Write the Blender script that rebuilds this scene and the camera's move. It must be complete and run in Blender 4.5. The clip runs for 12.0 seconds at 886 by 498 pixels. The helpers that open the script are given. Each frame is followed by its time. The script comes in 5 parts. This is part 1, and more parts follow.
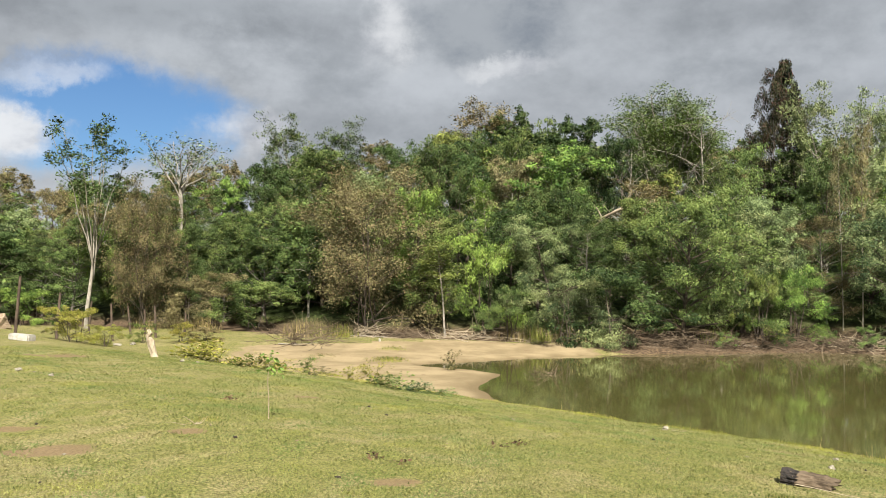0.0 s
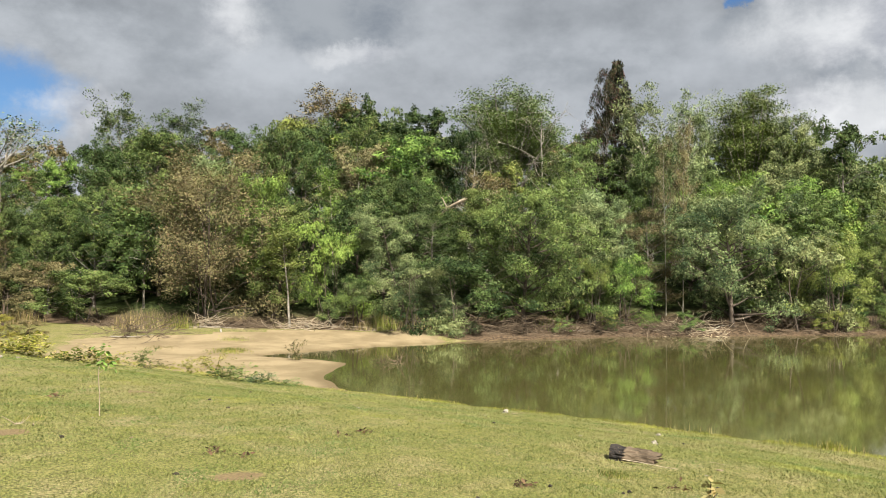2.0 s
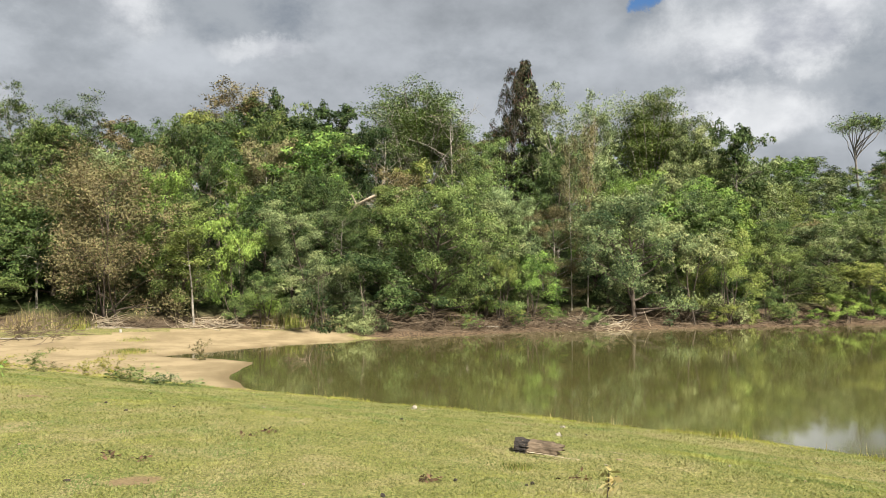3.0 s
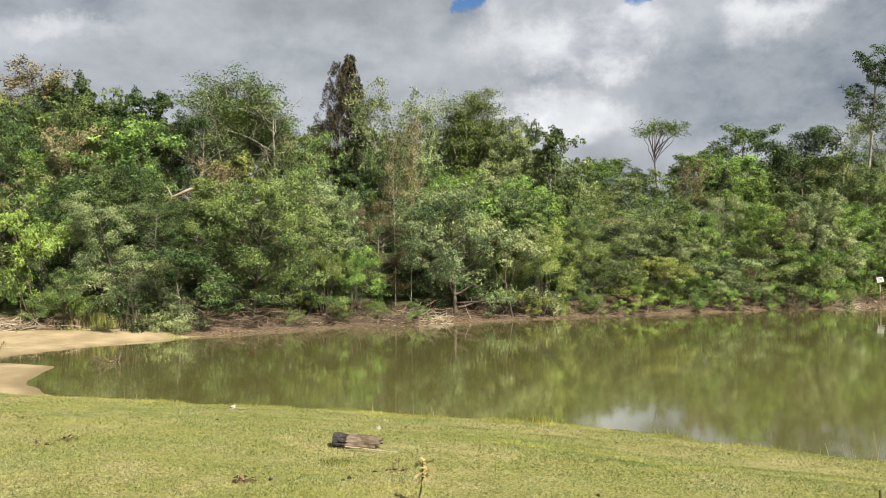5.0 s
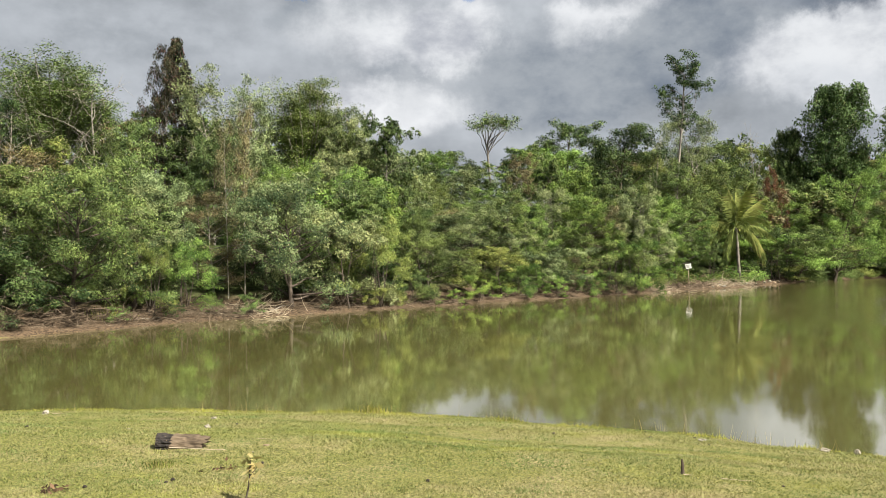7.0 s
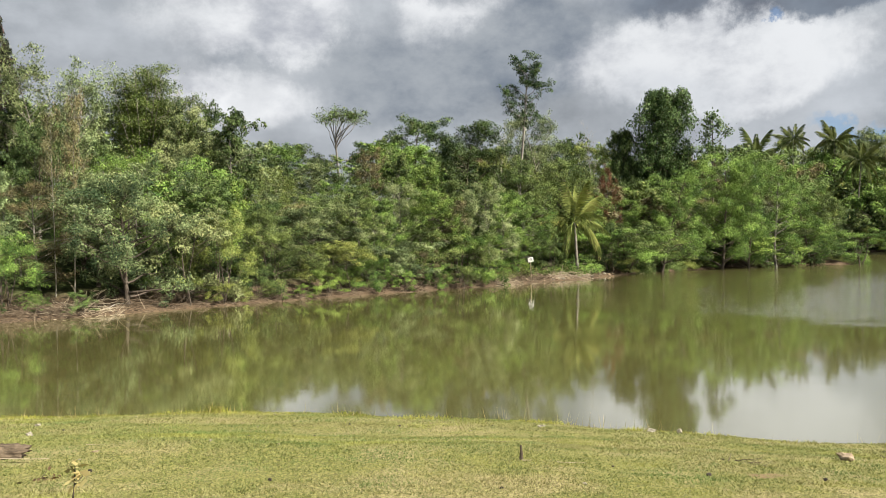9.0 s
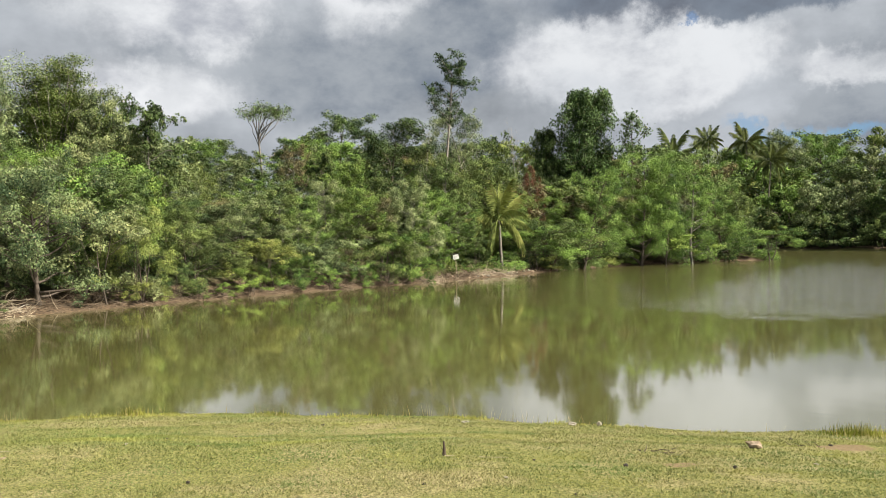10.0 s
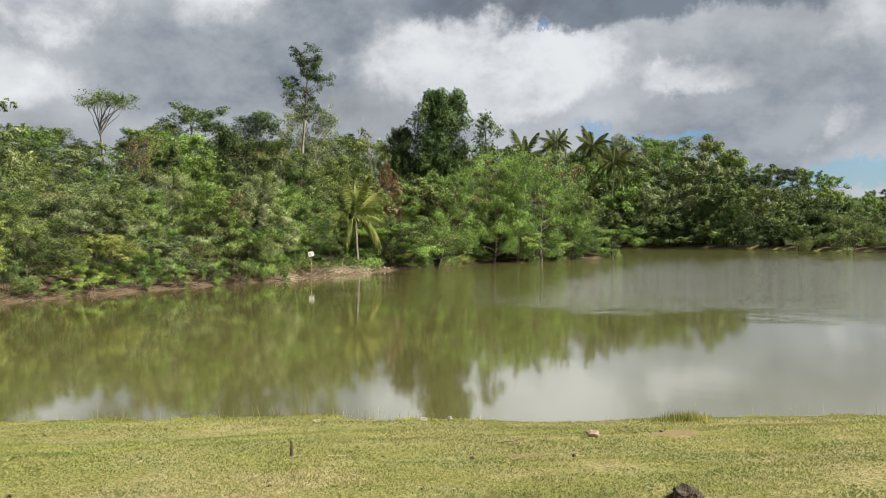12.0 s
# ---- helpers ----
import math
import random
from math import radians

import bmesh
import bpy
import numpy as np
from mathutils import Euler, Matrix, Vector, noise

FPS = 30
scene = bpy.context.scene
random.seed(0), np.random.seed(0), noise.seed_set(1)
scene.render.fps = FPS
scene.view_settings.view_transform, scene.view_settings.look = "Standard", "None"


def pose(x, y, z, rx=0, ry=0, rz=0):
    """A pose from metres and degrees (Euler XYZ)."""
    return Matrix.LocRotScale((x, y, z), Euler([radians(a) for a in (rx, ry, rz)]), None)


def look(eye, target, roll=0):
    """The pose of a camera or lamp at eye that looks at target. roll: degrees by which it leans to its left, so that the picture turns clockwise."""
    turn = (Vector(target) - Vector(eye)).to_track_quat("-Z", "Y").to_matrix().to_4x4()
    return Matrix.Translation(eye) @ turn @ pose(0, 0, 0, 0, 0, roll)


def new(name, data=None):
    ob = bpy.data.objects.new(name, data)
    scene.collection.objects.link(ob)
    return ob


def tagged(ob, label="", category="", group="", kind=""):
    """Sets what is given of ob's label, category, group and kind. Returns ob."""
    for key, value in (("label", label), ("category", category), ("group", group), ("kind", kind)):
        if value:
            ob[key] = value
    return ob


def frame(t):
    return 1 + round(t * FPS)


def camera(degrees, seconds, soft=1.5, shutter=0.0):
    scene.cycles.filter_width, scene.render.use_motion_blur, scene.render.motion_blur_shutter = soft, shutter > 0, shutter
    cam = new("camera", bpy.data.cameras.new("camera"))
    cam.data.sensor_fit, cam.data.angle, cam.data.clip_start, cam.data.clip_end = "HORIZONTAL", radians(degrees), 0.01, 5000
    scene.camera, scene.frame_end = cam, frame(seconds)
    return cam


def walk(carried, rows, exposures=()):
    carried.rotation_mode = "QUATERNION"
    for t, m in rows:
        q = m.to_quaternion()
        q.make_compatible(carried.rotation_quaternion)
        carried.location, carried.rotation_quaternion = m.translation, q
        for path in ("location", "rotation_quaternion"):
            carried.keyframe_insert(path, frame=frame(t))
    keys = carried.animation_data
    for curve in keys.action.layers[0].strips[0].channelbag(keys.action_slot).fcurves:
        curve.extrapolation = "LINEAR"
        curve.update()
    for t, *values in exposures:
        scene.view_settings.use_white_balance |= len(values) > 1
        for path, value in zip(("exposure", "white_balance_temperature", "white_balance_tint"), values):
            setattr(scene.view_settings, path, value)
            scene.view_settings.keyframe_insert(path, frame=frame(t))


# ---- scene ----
cam = camera(57.52, 12.0, soft=0.7)
PATH = [
    (0, 0.000, 0.000, 1.600, 92.36, -0.17, 0.00),
    (0.5, -0.002, 0.008, 1.598, 92.17, -0.13, -2.22),
    (1, 0.001, -0.013, 1.601, 91.98, -0.11, -4.77),
    (1.5, -0.001, -0.006, 1.601, 91.76, -0.15, -7.70),
    (2, 0.000, -0.012, 1.602, 91.58, -0.08, -10.88),
    (2.5, 0.002, -0.023, 1.603, 91.43, 0.01, -14.15),
    (3, 0.042, -0.014, 1.596, 91.36, 0.17, -17.21),
    (5, 0.097, -0.049, 1.595, 90.95, 0.41, -29.55),
    (5.5, 0.115, -0.053, 1.596, 90.79, 0.42, -32.82),
    (6, 0.132, -0.067, 1.591, 90.59, 0.54, -35.91),
    (6.5, 0.143, -0.070, 1.593, 90.35, 0.75, -38.69),
    (7, 0.148, -0.087, 1.593, 90.18, 0.97, -41.02),
    (9, 0.185, -0.109, 1.588, 89.59, 1.05, -51.70),
    (9.5, 0.204, -0.111, 1.589, 89.39, 1.10, -54.34),
    (10, 0.192, -0.136, 1.587, 89.31, 1.13, -56.96),
    (10.5, 0.200, -0.149, 1.588, 89.29, 1.08, -59.58),
    (11, 0.216, -0.159, 1.588, 89.25, 0.95, -62.21),
    (11.5, 0.213, -0.168, 1.592, 89.16, 0.83, -64.78),
    (12, 0.219, -0.189, 1.588, 88.95, 0.74, -67.10),
]
walk(cam, [(t, pose(x, y, z, rx, ry, rz)) for t, x, y, z, rx, ry, rz in PATH], [(0, 1.36), (2, 1.38), (5, 1.46), (9, 1.44), (12, 1.37)])
# ---------------------------------------------------------------- world and sun
SUN_AZ, SUN_EL = 170.0, 46.0          # degrees clockwise from +y, and above the horizon


def node(tree, kind, **values):
    n = tree.nodes.new(kind)
    for key, value in values.items():
        setattr(n, key, value)
    return n


def link(tree, a, b):
    tree.links.new(a, b)


def calc(tree, op, a, b=None, c=None):
    n = tree.nodes.new("ShaderNodeMath")
    n.operation = op
    for i, v in enumerate((a, b, c)):
        if v is None:
            continue
        if isinstance(v, (int, float)):
            n.inputs[i].default_value = v
        else:
            tree.links.new(v, n.inputs[i])
    return n.outputs[0]


def mixed(tree, fac, a, b):
    n = tree.nodes.new("ShaderNodeMix")
    n.data_type = "RGBA"
    for i, v in ((0, fac), (6, a), (7, b)):
        if isinstance(v, (int, float)):
            n.inputs[i].default_value = v
        elif isinstance(v, tuple):
            n.inputs[i].default_value = (*v, 1)
        else:
            tree.links.new(v, n.inputs[i])
    return n.outputs[2]


def noise_of(tree, vector, scale, detail=4.0, rough=0.55, distortion=0.0):
    n = node(tree, "ShaderNodeTexNoise")
    n.inputs["Scale"].default_value = scale
    n.inputs["Detail"].default_value = detail
    n.inputs["Roughness"].default_value = rough
    n.inputs["Distortion"].default_value = distortion
    tree.links.new(vector, n.inputs["Vector"])
    return n


def stepped(tree, value, low, high):
    n = node(tree, "ShaderNodeMapRange", interpolation_type="SMOOTHSTEP")
    n.inputs[1].default_value, n.inputs[2].default_value = low, high
    tree.links.new(value, n.inputs[0])
    return n.outputs[0]


def make_sky():
    world = bpy.data.worlds.new("cloudy_sky")
    scene.world = world
    world.use_nodes = True
    t = world.node_tree
    t.nodes.clear()
    sky = node(t, "ShaderNodeTexSky", sky_type="NISHITA", sun_disc=False)
    sky.sun_elevation, sky.sun_rotation = radians(SUN_EL), radians(SUN_AZ)
    sky.dust_density = 0.6
    blue = node(t, "ShaderNodeVectorMath", operation="SCALE")
    link(t, sky.outputs[0], blue.inputs[0])
    blue.inputs[3].default_value = SKY_BLUE
    tint = node(t, "ShaderNodeVectorMath", operation="MULTIPLY")
    link(t, blue.outputs[0], tint.inputs[0])
    tint.inputs[1].default_value = (0.62, 0.86, 1.12)
    where = node(t, "ShaderNodeTexCoord").outputs["Generated"]
    split = node(t, "ShaderNodeSeparateXYZ")
    link(t, where, split.inputs[0])
    x, y, z = split.outputs
    # compass and height of the direction, in degrees, ruffled by noise
    ruffle = noise_of(t, where, 9.0, 8.0, 0.64)
    apart = node(t, "ShaderNodeSeparateColor")
    link(t, ruffle.outputs["Color"], apart.inputs[0])
    az = calc(t, "MULTIPLY", calc(t, "ARCTAN2", x, y), 57.2958)
    el = calc(t, "MULTIPLY", calc(t, "ARCSINE", z), 57.2958)
    az = calc(t, "ADD", az, calc(t, "MULTIPLY_ADD", apart.outputs[0], 10.0, -5.0))
    el = calc(t, "ADD", el, calc(t, "MULTIPLY_ADD", apart.outputs[1], 6.0, -3.0))

    stretch = node(t, "ShaderNodeMapping")
    stretch.inputs["Scale"].default_value = (1, 1, 1.6)
    link(t, where, stretch.inputs[0])
    puff = node(t, "ShaderNodeTexVoronoi", feature="SMOOTH_F1", normalize=True)
    puff.inputs["Scale"].default_value, puff.inputs["Detail"].default_value = 13.0, 4.0
    puff.inputs["Roughness"].default_value, puff.inputs["Smoothness"].default_value = 0.6, 0.7
    drift = node(t, "ShaderNodeVectorMath", operation="MULTIPLY_ADD")
    link(t, ruffle.outputs["Color"], drift.inputs[0])
    drift.inputs[1].default_value = (0.09, 0.09, 0.09)
    link(t, stretch.outputs[0], drift.inputs[2])
    link(t, drift.outputs[0], puff.inputs["Vector"])
    billow = calc(t, "SUBTRACT", 1.0, calc(t, "MULTIPLY", puff.outputs["Distance"], 1.2))
    folds = calc(t, "ADD", calc(t, "MULTIPLY", noise_of(t, stretch.outputs[0], 7.0, 8.0, 0.6).outputs["Fac"], 0.80), calc(t, "MULTIPLY", billow, 0.24))
    broad = noise_of(t, stretch.outputs[0], 3.0, 3.0, 0.5).outputs["Fac"]
    tone = calc(t, "ADD", calc(t, "MULTIPLY", folds, 0.55), calc(t, "MULTIPLY", broad, 0.45))
    ramp = node(t, "ShaderNodeValToRGB")
    ramp.color_ramp.elements[0].position, ramp.color_ramp.elements[0].color = 0.36, (*CLOUD_DARK, 1)
    ramp.color_ramp.elements[1].position, ramp.color_ramp.elements[1].color = 0.66, (*CLOUD_LIGHT, 1)
    link(t, tone, ramp.inputs[0])
    colour = ramp.outputs[0]

    def patch(colour, a, e, w, h, paint, soft, strength=1.0):
        """A bank of cloud, or a gap, about the direction a, e of half size w, h degrees."""
        u = calc(t, "DIVIDE", calc(t, "SUBTRACT", az, a), w)
        v = calc(t, "DIVIDE", calc(t, "SUBTRACT", el, e), h)
        r = calc(t, "SQRT", calc(t, "ADD", calc(t, "MULTIPLY", u, u), calc(t, "MULTIPLY", v, v)))
        inside = calc(t, "MULTIPLY", calc(t, "SUBTRACT", 1.0, stepped(t, r, 1 - soft, 1 + soft)), strength)
        return mixed(t, inside, colour, paint)

    for a, e, w, h, kind, soft, strength in CLOUDS:
        if kind == "blue":
            paint = tint.outputs[0]
        else:
            low, high = {"grey": (CLOUD_DARK, CLOUD_GREY), "pale": (CLOUD_GREY, CLOUD_LIGHT), "white": (CLOUD_PALE, CLOUD_WHITE), "slate": (CLOUD_SLATE, CLOUD_GREY), "storm": (CLOUD_STORM, CLOUD_SLATE)}[kind]
            paint = mixed(t, stepped(t, folds, 0.40, 0.64), low, high)
        colour = patch(colour, a, e, w, h, paint, soft, strength)
    glow = node(t, "ShaderNodeBackground")
    glow.inputs["Strength"].default_value = 0.57
    link(t, colour, glow.inputs["Color"])
    out = node(t, "ShaderNodeOutputWorld")
    link(t, glow.outputs[0], out.inputs["Surface"])


SKY_BLUE = 0.068
CLOUD_DARK, CLOUD_GREY, CLOUD_LIGHT = (0.160, 0.175, 0.194), (0.245, 0.267, 0.292), (0.391, 0.415, 0.445)
CLOUD_STORM = (0.078, 0.088, 0.112)
CLOUD_PALE, CLOUD_WHITE, CLOUD_SLATE = (0.300, 0.315, 0.350), (0.58, 0.59, 0.605), (0.121, 0.146, 0.184)
CLOUDS = [
    # compass, height, half width, half height, kind, softness, strength
    (-22.8, 10.8, 7.7, 3.6, "blue", 0.30, 1.00),
    (-28.3, 9.9, 2.6, 1.8, "white", 0.40, 0.95),
    (-13.6, 10.0, 2.8, 1.4, "white", 0.60, 0.70),
    (-25.5, 13.3, 2.6, 0.6, "white", 0.70, 0.50),
    (-20.8, 17.6, 12.9, 2.0, "grey", 0.60, 0.70),
    (-15.2, 15.4, 8.0, 1.4, "pale", 0.70, 0.60),
    (-4.3, 17.2, 1.9, 2.4, "white", 0.60, 0.75),
    (3.0, 17.8, 6.3, 2.4, "slate", 0.40, 0.80),
    (4.7, 15.4, 2.9, 0.7, "white", 0.60, 0.60),
    (-5.8, 13.4, 9.4, 1.2, "pale", 0.70, 0.50),
    (31.8, 17.7, 1.7, 0.6, "blue", 0.25, 1.00),
    (31.4, 16.3, 1.8, 1.0, "slate", 0.50, 0.70),
    (36.6, 15.5, 4.2, 1.8, "white", 0.50, 0.60),
    (38.3, 10.4, 4.4, 1.5, "white", 0.60, 0.80),
    (38.9, 13.0, 3.3, 1.6, "slate", 0.50, 0.60),
    (20.8, 14.4, 7.0, 1.8, "pale", 0.70, 0.50),
    (43.1, 17.5, 1.0, 0.5, "blue", 0.30, 1.00),
    (41.2, 15.0, 4.5, 2.4, "white", 0.35, 0.80),
    (53.2, 15.2, 3.5, 1.8, "white", 0.35, 0.85),
    (37.5, 10.1, 4.1, 1.6, "white", 0.60, 0.60),
    (49.9, 11.7, 7.8, 3.4, "slate", 0.40, 0.80),
    (38.4, 12.6, 1.6, 2.4, "slate", 0.50, 0.70),
    (58.4, 13.3, 6.2, 3.4, "slate", 0.25, 0.90),
    (70.6, 11.8, 9.2, 3.8, "white", 0.18, 0.80),
    (68.1, 9.6, 4.3, 1.6, "pale", 0.60, 0.50),
    (39.6, 15.0, 4.8, 1.8, "white", 0.40, 0.70),
    (36.6, 11.1, 3.9, 1.4, "white", 0.60, 0.60),
    (74.8, 14.2, 0.5, 0.25, "blue", 0.50, 0.75),
    (78.8, 6.8, 2.6, 0.4, "blue", 0.60, 0.60),
    (82.3, 8.1, 2.1, 1.0, "slate", 0.40, 0.70),
    (88.4, 8.0, 8.0, 4.0, "slate", 0.35, 0.75),
    (84.5, 10.4, 3.8, 1.0, "white", 0.40, 0.75),
    (93.1, 6.5, 1.2, 0.8, "white", 0.80, 0.60),
    (90.1, 11.0, 5.2, 1.6, "grey", 0.50, 0.70),
    (82.0, 16.2, 19.0, 2.1, "storm", 0.20, 0.92),
    (96.0, 13.0, 2.0, 1.4, "white", 0.80, 0.50),
    (94.1, 3.5, 4.6, 0.7, "blue", 0.40, 0.80),
    (83.0, 6.6, 2.7, 0.5, "blue", 0.40, 0.70),
]
make_sky()

sun = new("sun", bpy.data.lights.new("sun", "SUN"))
sun.data.energy, sun.data.angle, sun.data.color = 5.0, radians(0.6), (1.0, 0.93, 0.82)
sun.matrix_world = look((60 * math.sin(radians(SUN_AZ)), 60 * math.cos(radians(SUN_AZ)), 60 * math.tan(radians(SUN_EL))), (0, 0, 0))


# ---------------------------------------------------------------- materials
def material(name, rough=0.8, specular=0.3):
    m = bpy.data.materials.new(name)
    m.use_nodes = True
    t = m.node_tree
    b = t.nodes["Principled BSDF"]
    b.inputs["Roughness"].default_value = rough
    b.inputs["Specular IOR Level"].default_value = specular
    return m, t, b


def bumped(t, b, height, strength, distance):
    n = node(t, "ShaderNodeBump")
    n.inputs["Strength"].default_value, n.inputs["Distance"].default_value = strength, distance
    link(t, height, n.inputs["Height"])
    link(t, n.outputs[0], b.inputs["Normal"])


def toned(t, colour, share=0.73):
    n = node(t, "ShaderNodeVectorMath", operation="SCALE")
    link(t, colour, n.inputs[0])
    n.inputs[3].default_value = share
    return n.outputs[0]


def leaf_material(name, dark, light, odd, odd_share=0.06, rough=0.48, through_light=0.06):
    """Leaves: a colour from leaf to leaf, from clump to clump and from tree to tree."""
    m, t, b = material(name, rough, 0.07)
    island = node(t, "ShaderNodeNewGeometry").outputs["Random Per Island"]
    thing = node(t, "ShaderNodeObjectInfo").outputs["Random"]
    place = node(t, "ShaderNodeTexCoord").outputs["Object"]
    clump = noise_of(t, place, 0.9, 3.0, 0.6).outputs["Fac"]
    fac = calc(t, "ADD", calc(t, "MULTIPLY", island, 0.34), calc(t, "ADD", calc(t, "MULTIPLY", stepped(t, clump, 0.38, 0.62), 0.44), calc(t, "MULTIPLY", thing, 0.25)))
    colour = mixed(t, stepped(t, fac, 0.16, 0.92), tuple(0.62 * v for v in dark), tuple(1.10 * v for v in light))
    pick = calc(t, "LESS_THAN", calc(t, "FRACT", calc(t, "MULTIPLY", island, 17.31)), odd_share)
    colour = mixed(t, pick, colour, tuple(0.75 * v for v in odd))
    # some trees are drier and greyer than others
    dry = node(t, "ShaderNodeVectorMath", operation="MULTIPLY")
    dry.inputs[1].default_value = (1.14, 0.97, 0.92)
    link(t, colour, dry.inputs[0])
    colour = mixed(t, calc(t, "MULTIPLY", calc(t, "FRACT", calc(t, "MULTIPLY", thing, 7.31)), 0.8), colour, dry.outputs[0])
    link(t, colour, b.inputs["Base Color"])
    thin = node(t, "ShaderNodeBsdfTranslucent")
    link(t, mixed(t, 0.3, colour, (0.20, 0.25, 0.04)), thin.inputs["Color"])
    both = node(t, "ShaderNodeMixShader")
    both.inputs[0].default_value = through_light
    link(t, b.outputs[0], both.inputs[1])
    link(t, thin.outputs[0], both.inputs[2])
    link(t, both.outputs[0], t.nodes["Material Output"].inputs["Surface"])
    return m


def bark_material(name, dark, light, scale=6.0):
    m, t, b = material(name, 0.9, 0.15)
    place = node(t, "ShaderNodeTexCoord").outputs["Object"]
    long_way = node(t, "ShaderNodeMapping")
    long_way.inputs["Scale"].default_value = (1, 1, 0.25)
    link(t, place, long_way.inputs[0])
    grain = noise_of(t, long_way.outputs[0], scale * 3, 5.0, 0.65).outputs["Fac"]
    spots = noise_of(t, place, scale * 0.35, 3.0).outputs["Fac"]
    fac = calc(t, "ADD", calc(t, "MULTIPLY", grain, 0.6), calc(t, "MULTIPLY", spots, 0.5))
    link(t, mixed(t, stepped(t, fac, 0.35, 0.75), tuple(0.74 * v for v in dark), tuple(0.74 * v for v in light)), b.inputs["Base Color"])
    bumped(t, b, grain, 0.6, 0.03)
    return m


LEAF = {
    "mid": leaf_material("leaf_mid_green", (0.034, 0.068, 0.022), (0.142, 0.205, 0.062), (0.210, 0.235, 0.090)),
    "bright": leaf_material("leaf_bright_green", (0.048, 0.110, 0.026), (0.190, 0.300, 0.066), (0.250, 0.310, 0.095)),
    "dark": leaf_material("leaf_dark_green", (0.016, 0.037, 0.014), (0.076, 0.124, 0.040), (0.130, 0.155, 0.066)),
    "olive": leaf_material("leaf_olive_brown", (0.058, 0.060, 0.026), (0.190, 0.180, 0.088), (0.215, 0.165, 0.098), 0.12),
    "grey": leaf_material("leaf_grey_green", (0.050, 0.090, 0.040), (0.215, 0.275, 0.120), (0.250, 0.280, 0.135)),
    "yellow": leaf_material("leaf_yellow_green", (0.058, 0.100, 0.024), (0.195, 0.245, 0.066), (0.240, 0.255, 0.095), 0.06),
    "red": leaf_material("leaf_dark_red", (0.051, 0.024, 0.016), (0.146, 0.072, 0.046), (0.078, 0.072, 0.023), 0.3),
    "maroon": leaf_material("leaf_dark_maroon", (0.014, 0.020, 0.012), (0.052, 0.058, 0.030), (0.095, 0.050, 0.042), 0.16),
    "dead": leaf_material("leaf_dead_brown", (0.045, 0.030, 0.020), (0.19, 0.125, 0.075), (0.24, 0.18, 0.11), 0.04, 0.7, 0.08),
    "palm": leaf_material("leaf_palm", (0.050, 0.085, 0.018), (0.200, 0.240, 0.068), (0.27, 0.26, 0.10), 0.08, 0.35),
    "palm_dark": leaf_material("leaf_palm_dark", (0.030, 0.055, 0.016), (0.120, 0.155, 0.050), (0.20, 0.19, 0.08), 0.06, 0.35),
    "grass": leaf_material("grass_blade", (0.075, 0.115, 0.020), (0.255, 0.280, 0.070), (0.42, 0.36, 0.16), 0.22, 0.6, 0.25),
    "tuft": leaf_material("tall_grass_blade", (0.150, 0.180, 0.025), (0.340, 0.360, 0.075), (0.45, 0.40, 0.18), 0.2, 0.6, 0.35),
    "reed": leaf_material("dry_reed", (0.20, 0.17, 0.08), (0.40, 0.34, 0.18), (0.16, 0.17, 0.05), 0.25, 0.7, 0.2),
}


def grass_material():
    """Meadow blades: green, with straw-coloured blades and whole dry patches."""
    m, t, b = material("meadow_blade", 0.6, 0.25)
    island = node(t, "ShaderNodeNewGeometry").outputs["Random Per Island"]
    place = node(t, "ShaderNodeTexCoord").outputs["Object"]
    middle = noise_of(t, place, 2.2, 5.0, 0.6).outputs["Fac"]
    wide = noise_of(t, place, 0.45, 3.0, 0.55).outputs["Fac"]
    dryness = stepped(t, calc(t, "ADD", calc(t, "MULTIPLY", middle, 0.55), calc(t, "MULTIPLY", wide, 0.45)), 0.42, 0.64)
    fleck = noise_of(t, place, 16.0, 4.0, 0.7).outputs["Fac"]
    tone = calc(t, "ADD", calc(t, "MULTIPLY", island, 0.55), calc(t, "MULTIPLY", stepped(t, fleck, 0.36, 0.64), 0.45))
    green = mixed(t, tone, (0.080, 0.118, 0.026), (0.350, 0.375, 0.110))
    straw = mixed(t, tone, (0.17, 0.15, 0.055), (0.62, 0.545, 0.270))
    lush = stepped(t, noise_of(t, place, 1.1, 5.0, 0.65).outputs["Fac"], 0.50, 0.64)
    sunny = stepped(t, noise_of(t, place, 0.6, 6.0, 0.7).outputs["Fac"], 0.52, 0.66)
    colour = mixed(t, calc(t, "ADD", calc(t, "MULTIPLY", dryness, 0.6), 0.05), green, straw)
    colour = mixed(t, calc(t, "MULTIPLY", sunny, 0.45), colour, (0.46, 0.47, 0.10))
    colour = toned(t, mixed(t, calc(t, "MULTIPLY", lush, 0.6), colour, (0.10, 0.20, 0.04)), 0.72)
    link(t, colour, b.inputs["Base Color"])
    thin = node(t, "ShaderNodeBsdfTranslucent")
    link(t, colour, thin.inputs["Color"])
    both = node(t, "ShaderNodeMixShader")
    both.inputs[0].default_value = 0.3
    link(t, b.outputs[0], both.inputs[1])
    link(t, thin.outputs[0], both.inputs[2])
    link(t, both.outputs[0], t.nodes["Material Output"].inputs["Surface"])
    return m


